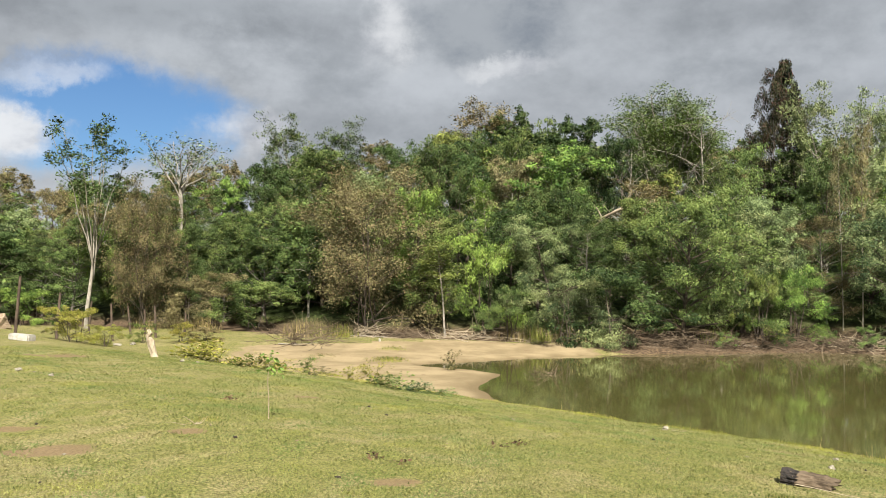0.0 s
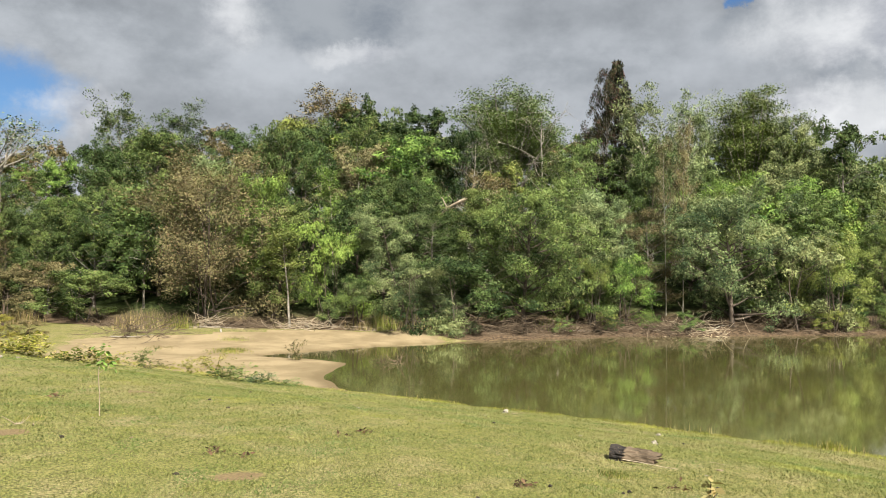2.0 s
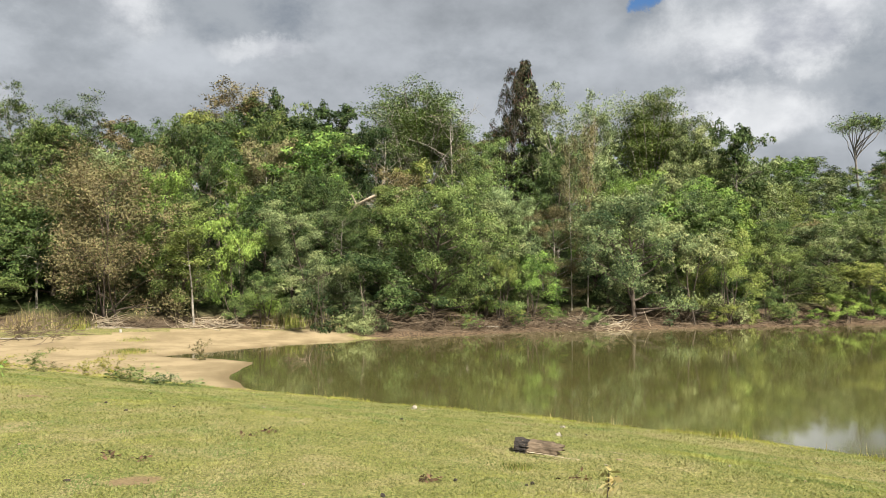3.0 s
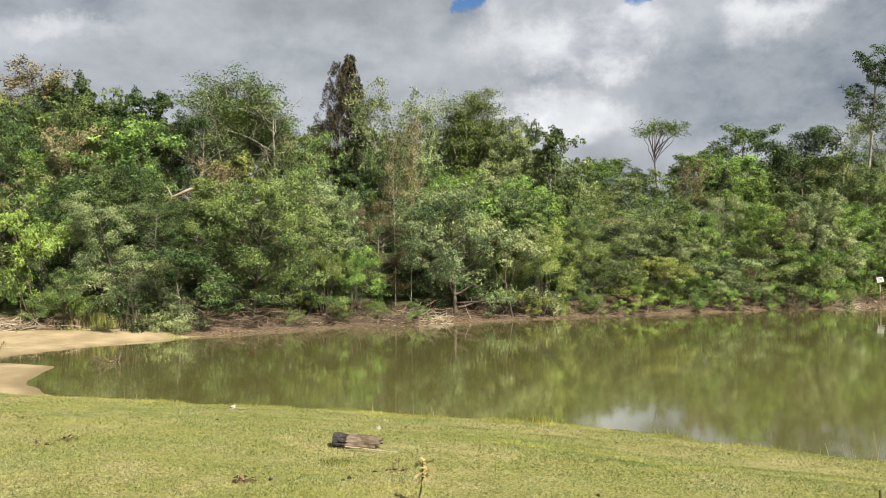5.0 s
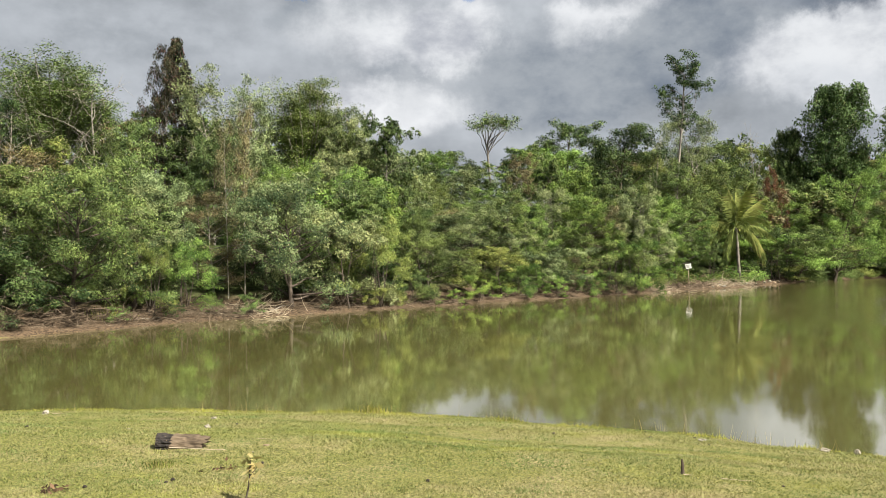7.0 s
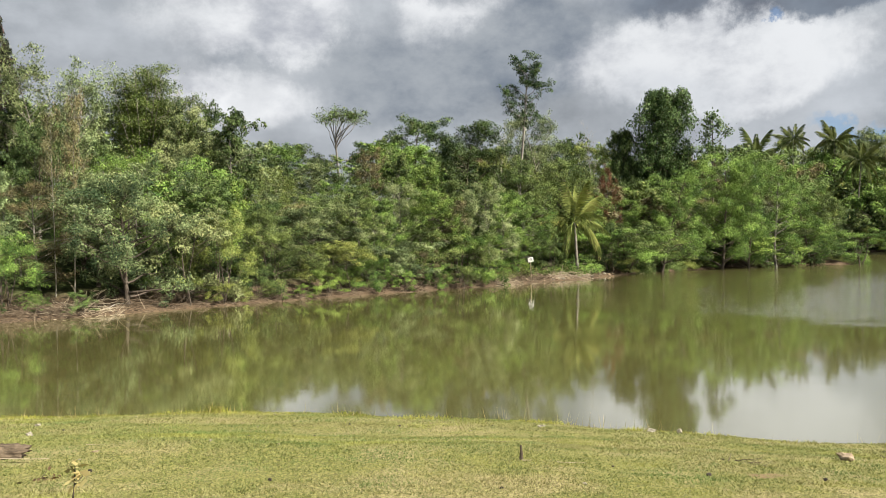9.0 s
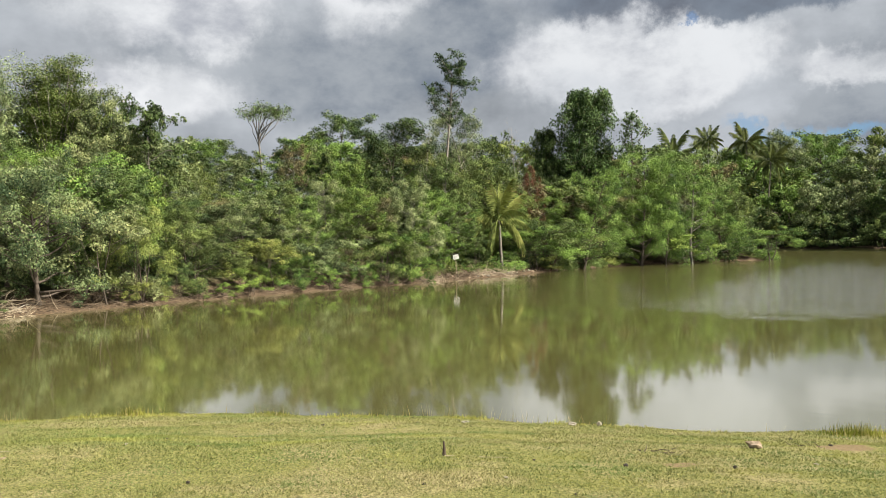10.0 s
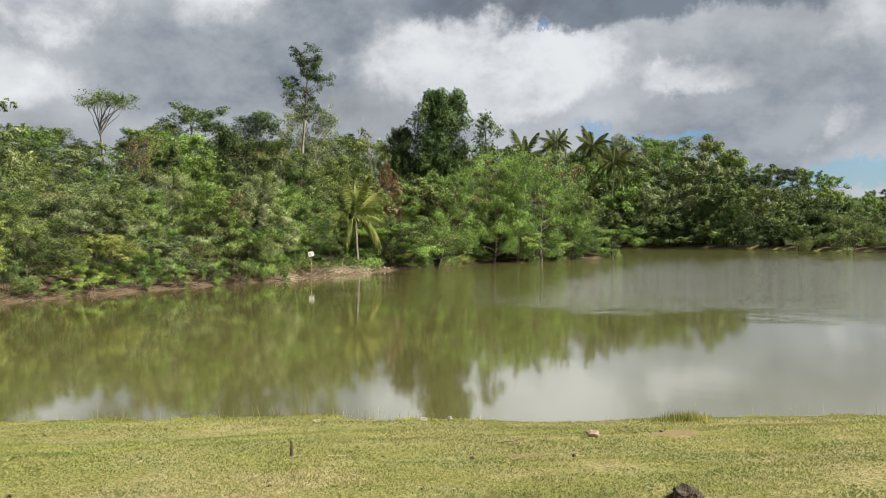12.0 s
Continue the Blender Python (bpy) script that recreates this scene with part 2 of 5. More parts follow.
LEAF["meadow"] = grass_material()
STEM = bark_material("green_stem", (0.14, 0.15, 0.05), (0.32, 0.32, 0.13))
BARK = bark_material("bark_brown", (0.045, 0.035, 0.026), (0.17, 0.14, 0.11))
BARK_PALE = bark_material("bark_pale", (0.17, 0.15, 0.12), (0.46, 0.43, 0.36))
BARK_GREY = bark_material("bark_grey", (0.10, 0.09, 0.08), (0.30, 0.27, 0.23))
DEADWOOD = bark_material("dead_wood", (0.075, 0.056, 0.038), (0.27, 0.21, 0.145))


def ground_material():
    """Grass turf with worn and dry patches, pond sand, and leaf litter under the trees."""
    m, t, b = material("ground_cover", 0.95, 0.1)
    place = node(t, "ShaderNodeTexCoord").outputs["Object"]
    fine = noise_of(t, place, 42.0, 5.0, 0.75).outputs["Fac"]
    middle = noise_of(t, place, 2.2, 5.0, 0.6).outputs["Fac"]
    wide = noise_of(t, place, 0.45, 3.0, 0.55).outputs["Fac"]
    green = mixed(t, stepped(t, fine, 0.36, 0.62), (0.065, 0.072, 0.024), (0.30, 0.29, 0.095))
    dry = mixed(t, stepped(t, fine, 0.36, 0.62), (0.10, 0.085, 0.038), (0.42, 0.365, 0.18))
    grass = mixed(t, stepped(t, calc(t, "ADD", calc(t, "MULTIPLY", middle, 0.55), calc(t, "MULTIPLY", wide, 0.45)), 0.44, 0.66), green, dry)
    earth = mixed(t, fine, (0.14, 0.095, 0.055), (0.31, 0.215, 0.13))
    bare = stepped(t, noise_of(t, place, 0.8, 6.0, 0.7).outputs["Fac"], 0.66, 0.74)
    grass = mixed(t, calc(t, "MULTIPLY", bare, 0.7), grass, earth)
    worn_spot = calc(t, "ADD", node(t, "ShaderNodeAttribute", attribute_name="worn").outputs["Fac"], calc(t, "MULTIPLY_ADD", middle, 0.8, -0.4))
    grass = mixed(t, calc(t, "MULTIPLY", stepped(t, worn_spot, 0.40, 0.8), 0.8), grass, earth)
    sand_tone = noise_of(t, place, 0.7, 6.0, 0.6).outputs["Fac"]
    sand = mixed(t, stepped(t, sand_tone, 0.35, 0.65), (0.25, 0.195, 0.112), (0.37, 0.295, 0.175))
    debris = stepped(t, noise_of(t, place, 2.4, 7.0, 0.72).outputs["Fac"], 0.58, 0.70)
    sand = mixed(t, calc(t, "MULTIPLY", debris, 0.6), sand, (0.20, 0.135, 0.085))
    damp = node(t, "ShaderNodeAttribute", attribute_name="wet").outputs["Fac"]
    sand = mixed(t, damp, sand, (0.19, 0.145, 0.08))
    litter = mixed(t, stepped(t, noise_of(t, place, 9.0, 5.0, 0.7).outputs["Fac"], 0.35, 0.65), (0.048, 0.034, 0.022), (0.19, 0.135, 0.085))
    is_sand = node(t, "ShaderNodeAttribute", attribute_name="sand").outputs["Fac"]
    is_litter = node(t, "ShaderNodeAttribute", attribute_name="litter").outputs["Fac"]
    ragged = calc(t, "MULTIPLY_ADD", noise_of(t, place, 1.6, 5.0, 0.65).outputs["Fac"], 0.7, -0.35)
    colour = mixed(t, stepped(t, calc(t, "ADD", is_sand, ragged), 0.42, 0.58), grass, sand)
    colour = mixed(t, stepped(t, calc(t, "ADD", is_litter, ragged), 0.40, 0.60), colour, litter)
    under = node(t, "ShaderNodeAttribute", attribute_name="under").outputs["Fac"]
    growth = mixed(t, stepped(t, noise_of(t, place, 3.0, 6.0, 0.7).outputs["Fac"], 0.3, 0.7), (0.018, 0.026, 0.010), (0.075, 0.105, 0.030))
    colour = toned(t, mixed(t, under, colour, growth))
    link(t, colour, b.inputs["Base Color"])
    bumped(t, b, calc(t, "ADD", fine, calc(t, "MULTIPLY", middle, 2.0)), 0.5, 0.03)
    return m


def water_material():
    """Muddy green pond water: cloudy body under a smooth, faintly rippled surface."""
    m, t, b = material("pond_water", 0.045, 0.5)
    b.inputs["IOR"].default_value = 2.6
    b.inputs["Coat Weight"].default_value, b.inputs["Coat Roughness"].default_value, b.inputs["Coat IOR"].default_value = 0.75, 0.055, 1.6
    place = node(t, "ShaderNodeTexCoord").outputs["Object"]
    murk = noise_of(t, place, 0.09, 4.0, 0.5).outputs["Fac"]
    link(t, mixed(t, murk, (0.082, 0.080, 0.024), (0.106, 0.099, 0.036)), b.inputs["Base Color"])
    squash = node(t, "ShaderNodeMapping")
    squash.inputs["Rotation"].default_value = (0, 0, radians(-35))
    squash.inputs["Scale"].default_value = (1.0, 0.35, 1.0)
    link(t, place, squash.inputs[0])
    swell = noise_of(t, squash.outputs[0], 2.2, 3.0, 0.55).outputs["Fac"]
    ripple = noise_of(t, squash.outputs[0], 8.0, 3.0, 0.6).outputs["Fac"]
    split = node(t, "ShaderNodeSeparateXYZ")
    link(t, place, split.inputs[0])
    east, north = split.outputs[0], split.outputs[1]
    # the breeze roughens the open water towards the far end
    out = calc(t, "SUBTRACT", east, calc(t, "MULTIPLY", north, 2.6))
    away = calc(t, "SQRT", calc(t, "ADD", calc(t, "MULTIPLY", east, east), calc(t, "MULTIPLY", north, north)))
    ragged = calc(t, "MULTIPLY_ADD", noise_of(t, place, 0.10, 4.0, 0.6).outputs["Fac"], 24.0, -12.0)
    breeze = calc(t, "MULTIPLY", stepped(t, calc(t, "ADD", away, ragged), 28.0, 54.0), stepped(t, calc(t, "ADD", out, ragged), -22.0, 16.0))
    link(t, calc(t, "MULTIPLY_ADD", breeze, 0.05, 0.06), b.inputs["Roughness"])
    link(t, calc(t, "MULTIPLY_ADD", breeze, 0.1, 0.9), b.inputs["Specular IOR Level"])
    height = calc(t, "ADD", calc(t, "MULTIPLY", swell, calc(t, "MULTIPLY_ADD", breeze, 38.0, 0.22)), calc(t, "MULTIPLY", ripple, calc(t, "MULTIPLY_ADD", breeze, 26.0, 0.03)))
    bumped(t, b, height, 0.08, 0.05)
    link(t, b.inputs["Normal"].links[0].from_socket, b.inputs["Coat Normal"])
    return m


GROUND, WATER = ground_material(), water_material()


# ---------------------------------------------------------------- the lie of the land
WATER_Z = -1.4
NEAR_SHORE = [(-60, 90), (-7.6, 29.5), (1.6, 19.6), (4.6, 16.4), (6.9, 14.0), (9.3, 11.3), (10.2, 9.2), (11.1, 7.0), (12.1, 4.4), (13.25, 1.8), (14.3, -1.2), (17, -10), (24, -25), (40, -45), (80, -70), (200, -90)]
SAND_EDGE = [(0, 14), (1.9, 19.5), (1.3, 21.0), (0.9, 22.7), (1.4, 24.7), (1.9, 26.6), (1.0, 27.8), (-0.5, 28.7), (-0.9, 29.2), (-0.5, 29.8), (1.6, 30.8), (3.7, 32.3), (6.8, 33.8), (14, 34.6), (30, 40)]
FAR_SHORE = [(-60, 47.0), (-24, 46.0), (-12, 42.0), (-6, 37.0), (0, 35.5), (6, 34.8), (14, 35.2), (20, 34.4), (26, 34.0), (34, 33.2), (46, 31.3), (57, 30.2), (68, 30.4), (75, 28.6), (86, 25.6), (94, 17.0), (97, 30.0), (104, 60.0), (200, 200.0)]
# here y comes first
EAST_SHORE = [(-90, 60), (-40, 90), (-12, 115), (7, 138), (24, 141), (60, 150), (200, 170)]


def smooth(v, low, high):
    v = np.clip((np.asarray(v, float) - low) / (high - low), 0, 1)
    return v * v * (3 - 2 * v)


def inland(x, y):
    """Signed distance from the near shoreline, positive on the meadow's side."""
    pts = np.array(NEAR_SHORE, float)
    best, sign = np.full(np.shape(x), 1e9), np.ones(np.shape(x))
    for (ax, ay), (bx, by) in zip(pts[:-1], pts[1:]):
        dx, dy = bx - ax, by - ay
        k = np.clip(((x - ax) * dx + (y - ay) * dy) / (dx * dx + dy * dy), 0, 1)
        d = np.hypot(x - ax - k * dx, y - ay - k * dy)
        side = np.where(dx * (y - ay) - dy * (x - ax) > 0, -1.0, 1.0)
        closer = d < best
        best, sign = np.where(closer, d, best), np.where(closer, side, sign)
    return best * sign


def wobble(x, y, size, seed=0.0):
    """Cheap smooth unevenness from crossed waves, about -1 to 1."""
    a, b = x / size + seed, y / size - seed * 1.7
    return (np.sin(a * 1.3 + 1.1 * np.sin(b * 0.9)) + np.sin(b * 1.7 + 1.3 * np.sin(a * 1.1 + 2)) + np.sin((a + b) * 2.3 + seed)) / 3


def land(x, y):
    """Height of the ground, with how sandy, wet and littered it is."""
    x, y = np.asarray(x, float), np.asarray(y, float)
    s = inland(x, y) + 0.18 * wobble(x, y, 0.9) + 0.25 * wobble(x, y, 2.7, 3.0)
    up = np.interp(s, [-12, -2, 0, 0.35, 1.2, 3, 4.2, 6.3, 7.5, 10, 14, 40, 400], [-3.0, -0.5, 0.0, 0.13, 0.28, 0.58, 0.80, 1.17, 1.28, 1.44, 1.46, 1.6, 6.0])
    meadow = WATER_Z + up + 0.03 * wobble(x, y, 1.7, 1.0) * smooth(s, 0.5, 3) + 0.05 * wobble(x, y, 4.1, 2.0) * smooth(s, 1, 5)
    edge = np.interp(y, [p[1] for p in SAND_EDGE], [p[0] for p in SAND_EDGE])
    d = edge - x + 0.12 * wobble(x, y, 0.8, 5.0)
    beach = WATER_Z + np.interp(d, [-30, -3, 0, 0.5, 3, 9, 20], [-3, -0.35, 0.0, 0.05, 0.11, 0.24, 0.45]) + 0.007 * wobble(x, y, 1.5, 4.0)
    beach = np.where((y > 12) & (y < 60), beach, -9.0)
    back = y - np.interp(x, [p[0] for p in FAR_SHORE], [p[1] for p in FAR_SHORE]) + 0.25 * wobble(x, y, 1.3, 7.0)
    wood = WATER_Z + np.interp(back, [-30, -3, 0, 0.6, 2.5, 6, 12, 25, 40, 300], [-3, -0.5, 0.0, 0.14, 0.4, 1.2, 3.0, 6.5, 8.5, 14.0])
    east = x - np.interp(y, [p[0] for p in EAST_SHORE], [p[1] for p in EAST_SHORE])
    far = WATER_Z + np.interp(east, [-30, 0, 1.5, 20, 80, 400], [-3, 0.0, 0.5, 1.6, 9.0, 20.0])
    z = np.maximum.reduce([meadow, beach, wood, far])
    sand = np.where((beach >= meadow - 0.06) & (z < WATER_Z + 0.42), 1.0, 0.0) * smooth(x, -10.0, -6.0) * (1 - smooth(back, 0.3, 1.2))
    sand = sand * (1 - smooth(x, 5.0, 8.0))
    litter = np.maximum(np.maximum(smooth(back, 0.5, 1.4), smooth(x, 5.0, 8.0) * smooth(back, -1.5, -0.5)) * (wood > meadow - 0.3), smooth(east, 0.3, 1.5))
    wet = 1 - smooth(z - WATER_Z, 0.015, 0.07)
    return z, sand, wet, litter


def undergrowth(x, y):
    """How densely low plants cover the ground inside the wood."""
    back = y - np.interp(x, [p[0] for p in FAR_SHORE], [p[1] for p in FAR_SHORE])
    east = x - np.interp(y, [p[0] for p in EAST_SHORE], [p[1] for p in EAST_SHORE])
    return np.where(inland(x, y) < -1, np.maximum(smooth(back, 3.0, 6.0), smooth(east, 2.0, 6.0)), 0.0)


WORN = [(-3.6, 7.5, 0.75), (-2.6, 8.3, 0.45), (-4.6, 8.6, 0.5), (-0.4, 6.1, 0.35), (6.9, 1.9, 0.4), (9.6, 1.0, 0.8), (-8.4, 17.8, 1.2), (-2.1, 12.2, 0.4)]


def worn(x, y):
    """Trampled spots where red earth shows through the grass."""
    v = np.zeros(np.shape(x))
    for a, b, r in WORN:
        v = np.maximum(v, 1 - smooth(np.hypot(x - a, (y - b) * 1.6) + 0.25 * r * wobble(x, y, 0.2, a), 0.3 * r, r))
    return v


def height(x, y):
    return float(land(x, y)[0])


def mesh_of(name, verts, faces, mat=None, smooth_faces=False):
    """A mesh from arrays; faces all of one size."""
    verts, faces = np.asarray(verts, np.float32).reshape(-1, 3), np.asarray(faces, np.int32)
    me = bpy.data.meshes.new(name)
    n, k = faces.shape
    me.vertices.add(len(verts))
    me.vertices.foreach_set("co", verts.ravel())
    me.loops.add(n * k)
    me.loops.foreach_set("vertex_index", faces.ravel())
    me.polygons.add(n)
    me.polygons.foreach_set("loop_start", np.arange(0, n * k, k, dtype=np.int32))
    me.polygons.foreach_set("loop_total", np.full(n, k, np.int32))
    me.polygons.foreach_set("use_smooth", np.full(n, smooth_faces))
    me.update(calc_edges=True)
    if mat:
        me.materials.append(mat)
    return me


def make_ground():
    turns = np.radians(np.concatenate([np.arange(-40, 105, 0.4), np.arange(105, 320, 5.0)]))
    radii = np.concatenate([[0.002, 0.5, 1.2, 1.9, 2.6], 3.2 * 1.02 ** np.arange(0, 204), 3.2 * 1.02 ** 204 * 1.12 ** np.arange(0, 30)])
    a, r = np.meshgrid(turns, radii)
    x, y = r * np.sin(a), r * np.cos(a)
    z, sand, wet, litter = land(x, y)
    n, m = len(radii), len(turns)
    i, j = np.meshgrid(np.arange(n - 1), np.arange(m), indexing="ij")
    k = (j + 1) % m
    faces = np.stack([i * m + j, (i + 1) * m + j, (i + 1) * m + k, i * m + k], -1).reshape(-1, 4)[:, ::-1]
    verts = np.stack([x, y, z], -1).reshape(-1, 3)
    verts = np.concatenate([verts, [[0, 0, height(0, 0)]]])
    me = mesh_of("ground", verts, faces, GROUND, True)
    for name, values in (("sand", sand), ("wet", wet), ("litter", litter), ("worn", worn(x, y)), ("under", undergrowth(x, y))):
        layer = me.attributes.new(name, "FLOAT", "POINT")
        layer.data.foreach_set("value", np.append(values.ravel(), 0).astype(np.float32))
    ob = tagged(new("ground", me), "grassy meadow sloping to a sandy pond shore with leaf litter", "ground", kind="structure")
    return ob


def make_water():
    xs, ys = np.linspace(-12, 175, 60), np.linspace(-95, 48, 50)
    x, y = np.meshgrid(xs, ys)
    i, j = np.meshgrid(np.arange(49), np.arange(59), indexing="ij")
    faces = np.stack([i * 60 + j, i * 60 + j + 1, (i + 1) * 60 + j + 1, (i + 1) * 60 + j], -1).reshape(-1, 4)
    me = mesh_of("water", np.stack([x, y, np.full_like(x, WATER_Z)], -1), faces, WATER, True)
    return tagged(new("water", me), "still muddy green pond water reflecting trees and clouds", "pond", kind="structure")


make_ground()
make_water()


# ---------------------------------------------------------------- trees
def part(name, me, parent, label=""):
    ob = new(name, me)
    ob.parent = parent
    return tagged(ob, label)


def tube(path, radii, sides=6):
    """Rings round a path: vertices and quads."""
    path, radii = np.asarray(path, float), np.asarray(radii, float)
    n = len(path)
    ahead = np.gradient(path, axis=0)
    ahead /= np.linalg.norm(ahead, axis=1, keepdims=True) + 1e-9
    ref = np.where(np.abs(ahead[:, 2:3]) < 0.9, [[0, 0, 1.0]], [[1.0, 0, 0]])
    a = np.cross(ahead, ref)
    a /= np.linalg.norm(a, axis=1, keepdims=True) + 1e-9
    b = np.cross(ahead, a)
    turn = np.linspace(0, 2 * np.pi, sides, endpoint=False)
    ring = a[:, None] * np.cos(turn)[None, :, None] + b[:, None] * np.sin(turn)[None, :, None]
    verts = (path[:, None] + ring * radii[:, None, None]).reshape(-1, 3)
    i, j = np.meshgrid(np.arange(n - 1), np.arange(sides), indexing="ij")
    k = (j + 1) % sides
    return verts, np.stack([i * sides + j, i * sides + k, (i + 1) * sides + k, (i + 1) * sides + j], -1).reshape(-1, 4)


def joined(pieces):
    verts, faces, at = [], [], 0
    for v, f in pieces:
        verts.append(v)
        faces.append(f + at)
        at += len(v)
    return np.concatenate(verts), np.concatenate(faces)


def bent(rng, start, way, length, steps, lift=0.0, wander=0.12):
    """A crooked branch line."""
    pts, way = [np.array(start, float)], np.array(way, float)
    for _ in range(steps):
        way = way / (np.linalg.norm(way) + 1e-9) + rng.normal(0, wander, 3) + (0, 0, lift)
        way /= np.linalg.norm(way)
        pts.append(pts[-1] + way * length / steps)
    return np.array(pts)


def along(line, g):
    g = min(max(g, 0.0), len(line) - 1.01)
    return line[int(g)] + (line[int(g) + 1] - line[int(g)]) * (g % 1)


def leaves_at(rng, centres, spreads, outward, count, size, droop=0.0, slim=0.5, up=0.6, thin=False):
    """Leaf blades in tufts round clump centres. Blades of a tuft face much the same way: out of the crown and up."""
    pick = rng.integers(0, len(centres), count)
    p = centres[pick] + np.clip(rng.normal(0, 1, (count, 3)), -1.7, 1.7) * spreads[pick][:, None] * (1, 1, 0.62)
    way = rng.normal(0, 1, (count, 3)) + outward[pick] * 0.6
    way[:, 2] = way[:, 2] * 0.5 - droop
    way /= np.linalg.norm(way, axis=1, keepdims=True)
    face = rng.normal(0, 1, (count, 3)) * 0.55 + outward[pick] * 0.75 + (0, 0, up)
    side = np.cross(way, face)
    side /= np.linalg.norm(side, axis=1, keepdims=True) + 1e-9
    flat = np.cross(side, way)
    s = size * rng.uniform(0.6, 1.4, count)[:, None]
    w = s * slim * 0.5
    mid = p + way * s * 0.45 - flat * s * 0.06
    if thin:
        verts = np.stack([p + side * w, p + way * s, p - side * w], 1).reshape(-1, 3)
        return verts, np.arange(count * 3).reshape(-1, 3)
    verts = np.stack([p, mid + side * w, p + way * s - flat * s * 0.12, mid - side * w], 1).reshape(-1, 3)
    return verts, np.arange(count * 4).reshape(-1, 4)


def clumped_leaves(rng, centres, radii, outward, count, size, droop=0.0, slim=0.5, thin=True):
    """Leaves over the skin of rounded clumps, so that each clump is lit on top and dark beneath."""
    share = radii ** 2
    pick = rng.choice(len(centres), count, p=share / share.sum())
    d = rng.normal(0, 1, (count, 3))
    d = d / np.linalg.norm(d, axis=1, keepdims=True) + outward[pick] * 0.35 + (0, 0, 0.30)
    d /= np.linalg.norm(d, axis=1, keepdims=True)
    lumpy = 0.45 + 0.68 * rng.uniform(0, 1, count) ** 0.8
    p = centres[pick] + d * (radii[pick] * lumpy)[:, None] * (1, 1, 0.74)
    face = d + rng.normal(0, 0.48, (count, 3)) + (0, 0, 0.20)
    face /= np.linalg.norm(face, axis=1, keepdims=True)
    way = rng.normal(0, 0.7, (count, 3)) + d * 0.35 - (0, 0, 0.30 + droop)
    way -= face * np.sum(way * face, axis=1, keepdims=True)
    way /= np.linalg.norm(way, axis=1, keepdims=True) + 1e-9
    side = np.cross(way, face)
    s = size * rng.uniform(0.6, 1.4, count)[:, None]
    w = s * slim * 0.5
    if thin:
        verts = np.stack([p + side * w, p + way * s, p - side * w], 1).reshape(-1, 3)
        return verts, np.arange(count * 3).reshape(-1, 3)
    mid = p + way * s * 0.42 + face * s * 0.05
    verts = np.stack([p, mid + side * w, p + way * s, mid - side * w], 1).reshape(-1, 3)
    return verts, np.arange(count * 4).reshape(-1, 4)


RISE = {"round": (0.25, 0.5), "bush": (0.15, 0.6), "umbrella": (0.55, -0.40), "column": (0.6, 0.0), "cone": (0.12, 0.3), "sparse": (0.8, -0.2), "vase": (1.5, -0.3)}


def reach_of(form, v, rng):
    """How far a limb reaches at the share v of the crown's height, against the crown's half width."""
    if form == "round":
        return math.sqrt(max(0.06, 1 - (1.55 * v - 0.62) ** 2))
    if form == "bush":
        return math.sqrt(max(0.08, 1 - (1.05 * v - 0.15) ** 2))
    return {"umbrella": 1.1 - 0.25 * v, "column": 0.75 + 0.25 * math.sin(v * 7), "cone": 1.15 - 1.08 * v, "sparse": 0.6 + 0.5 * rng.uniform(), "vase": 1.0 - 0.3 * v}[form]


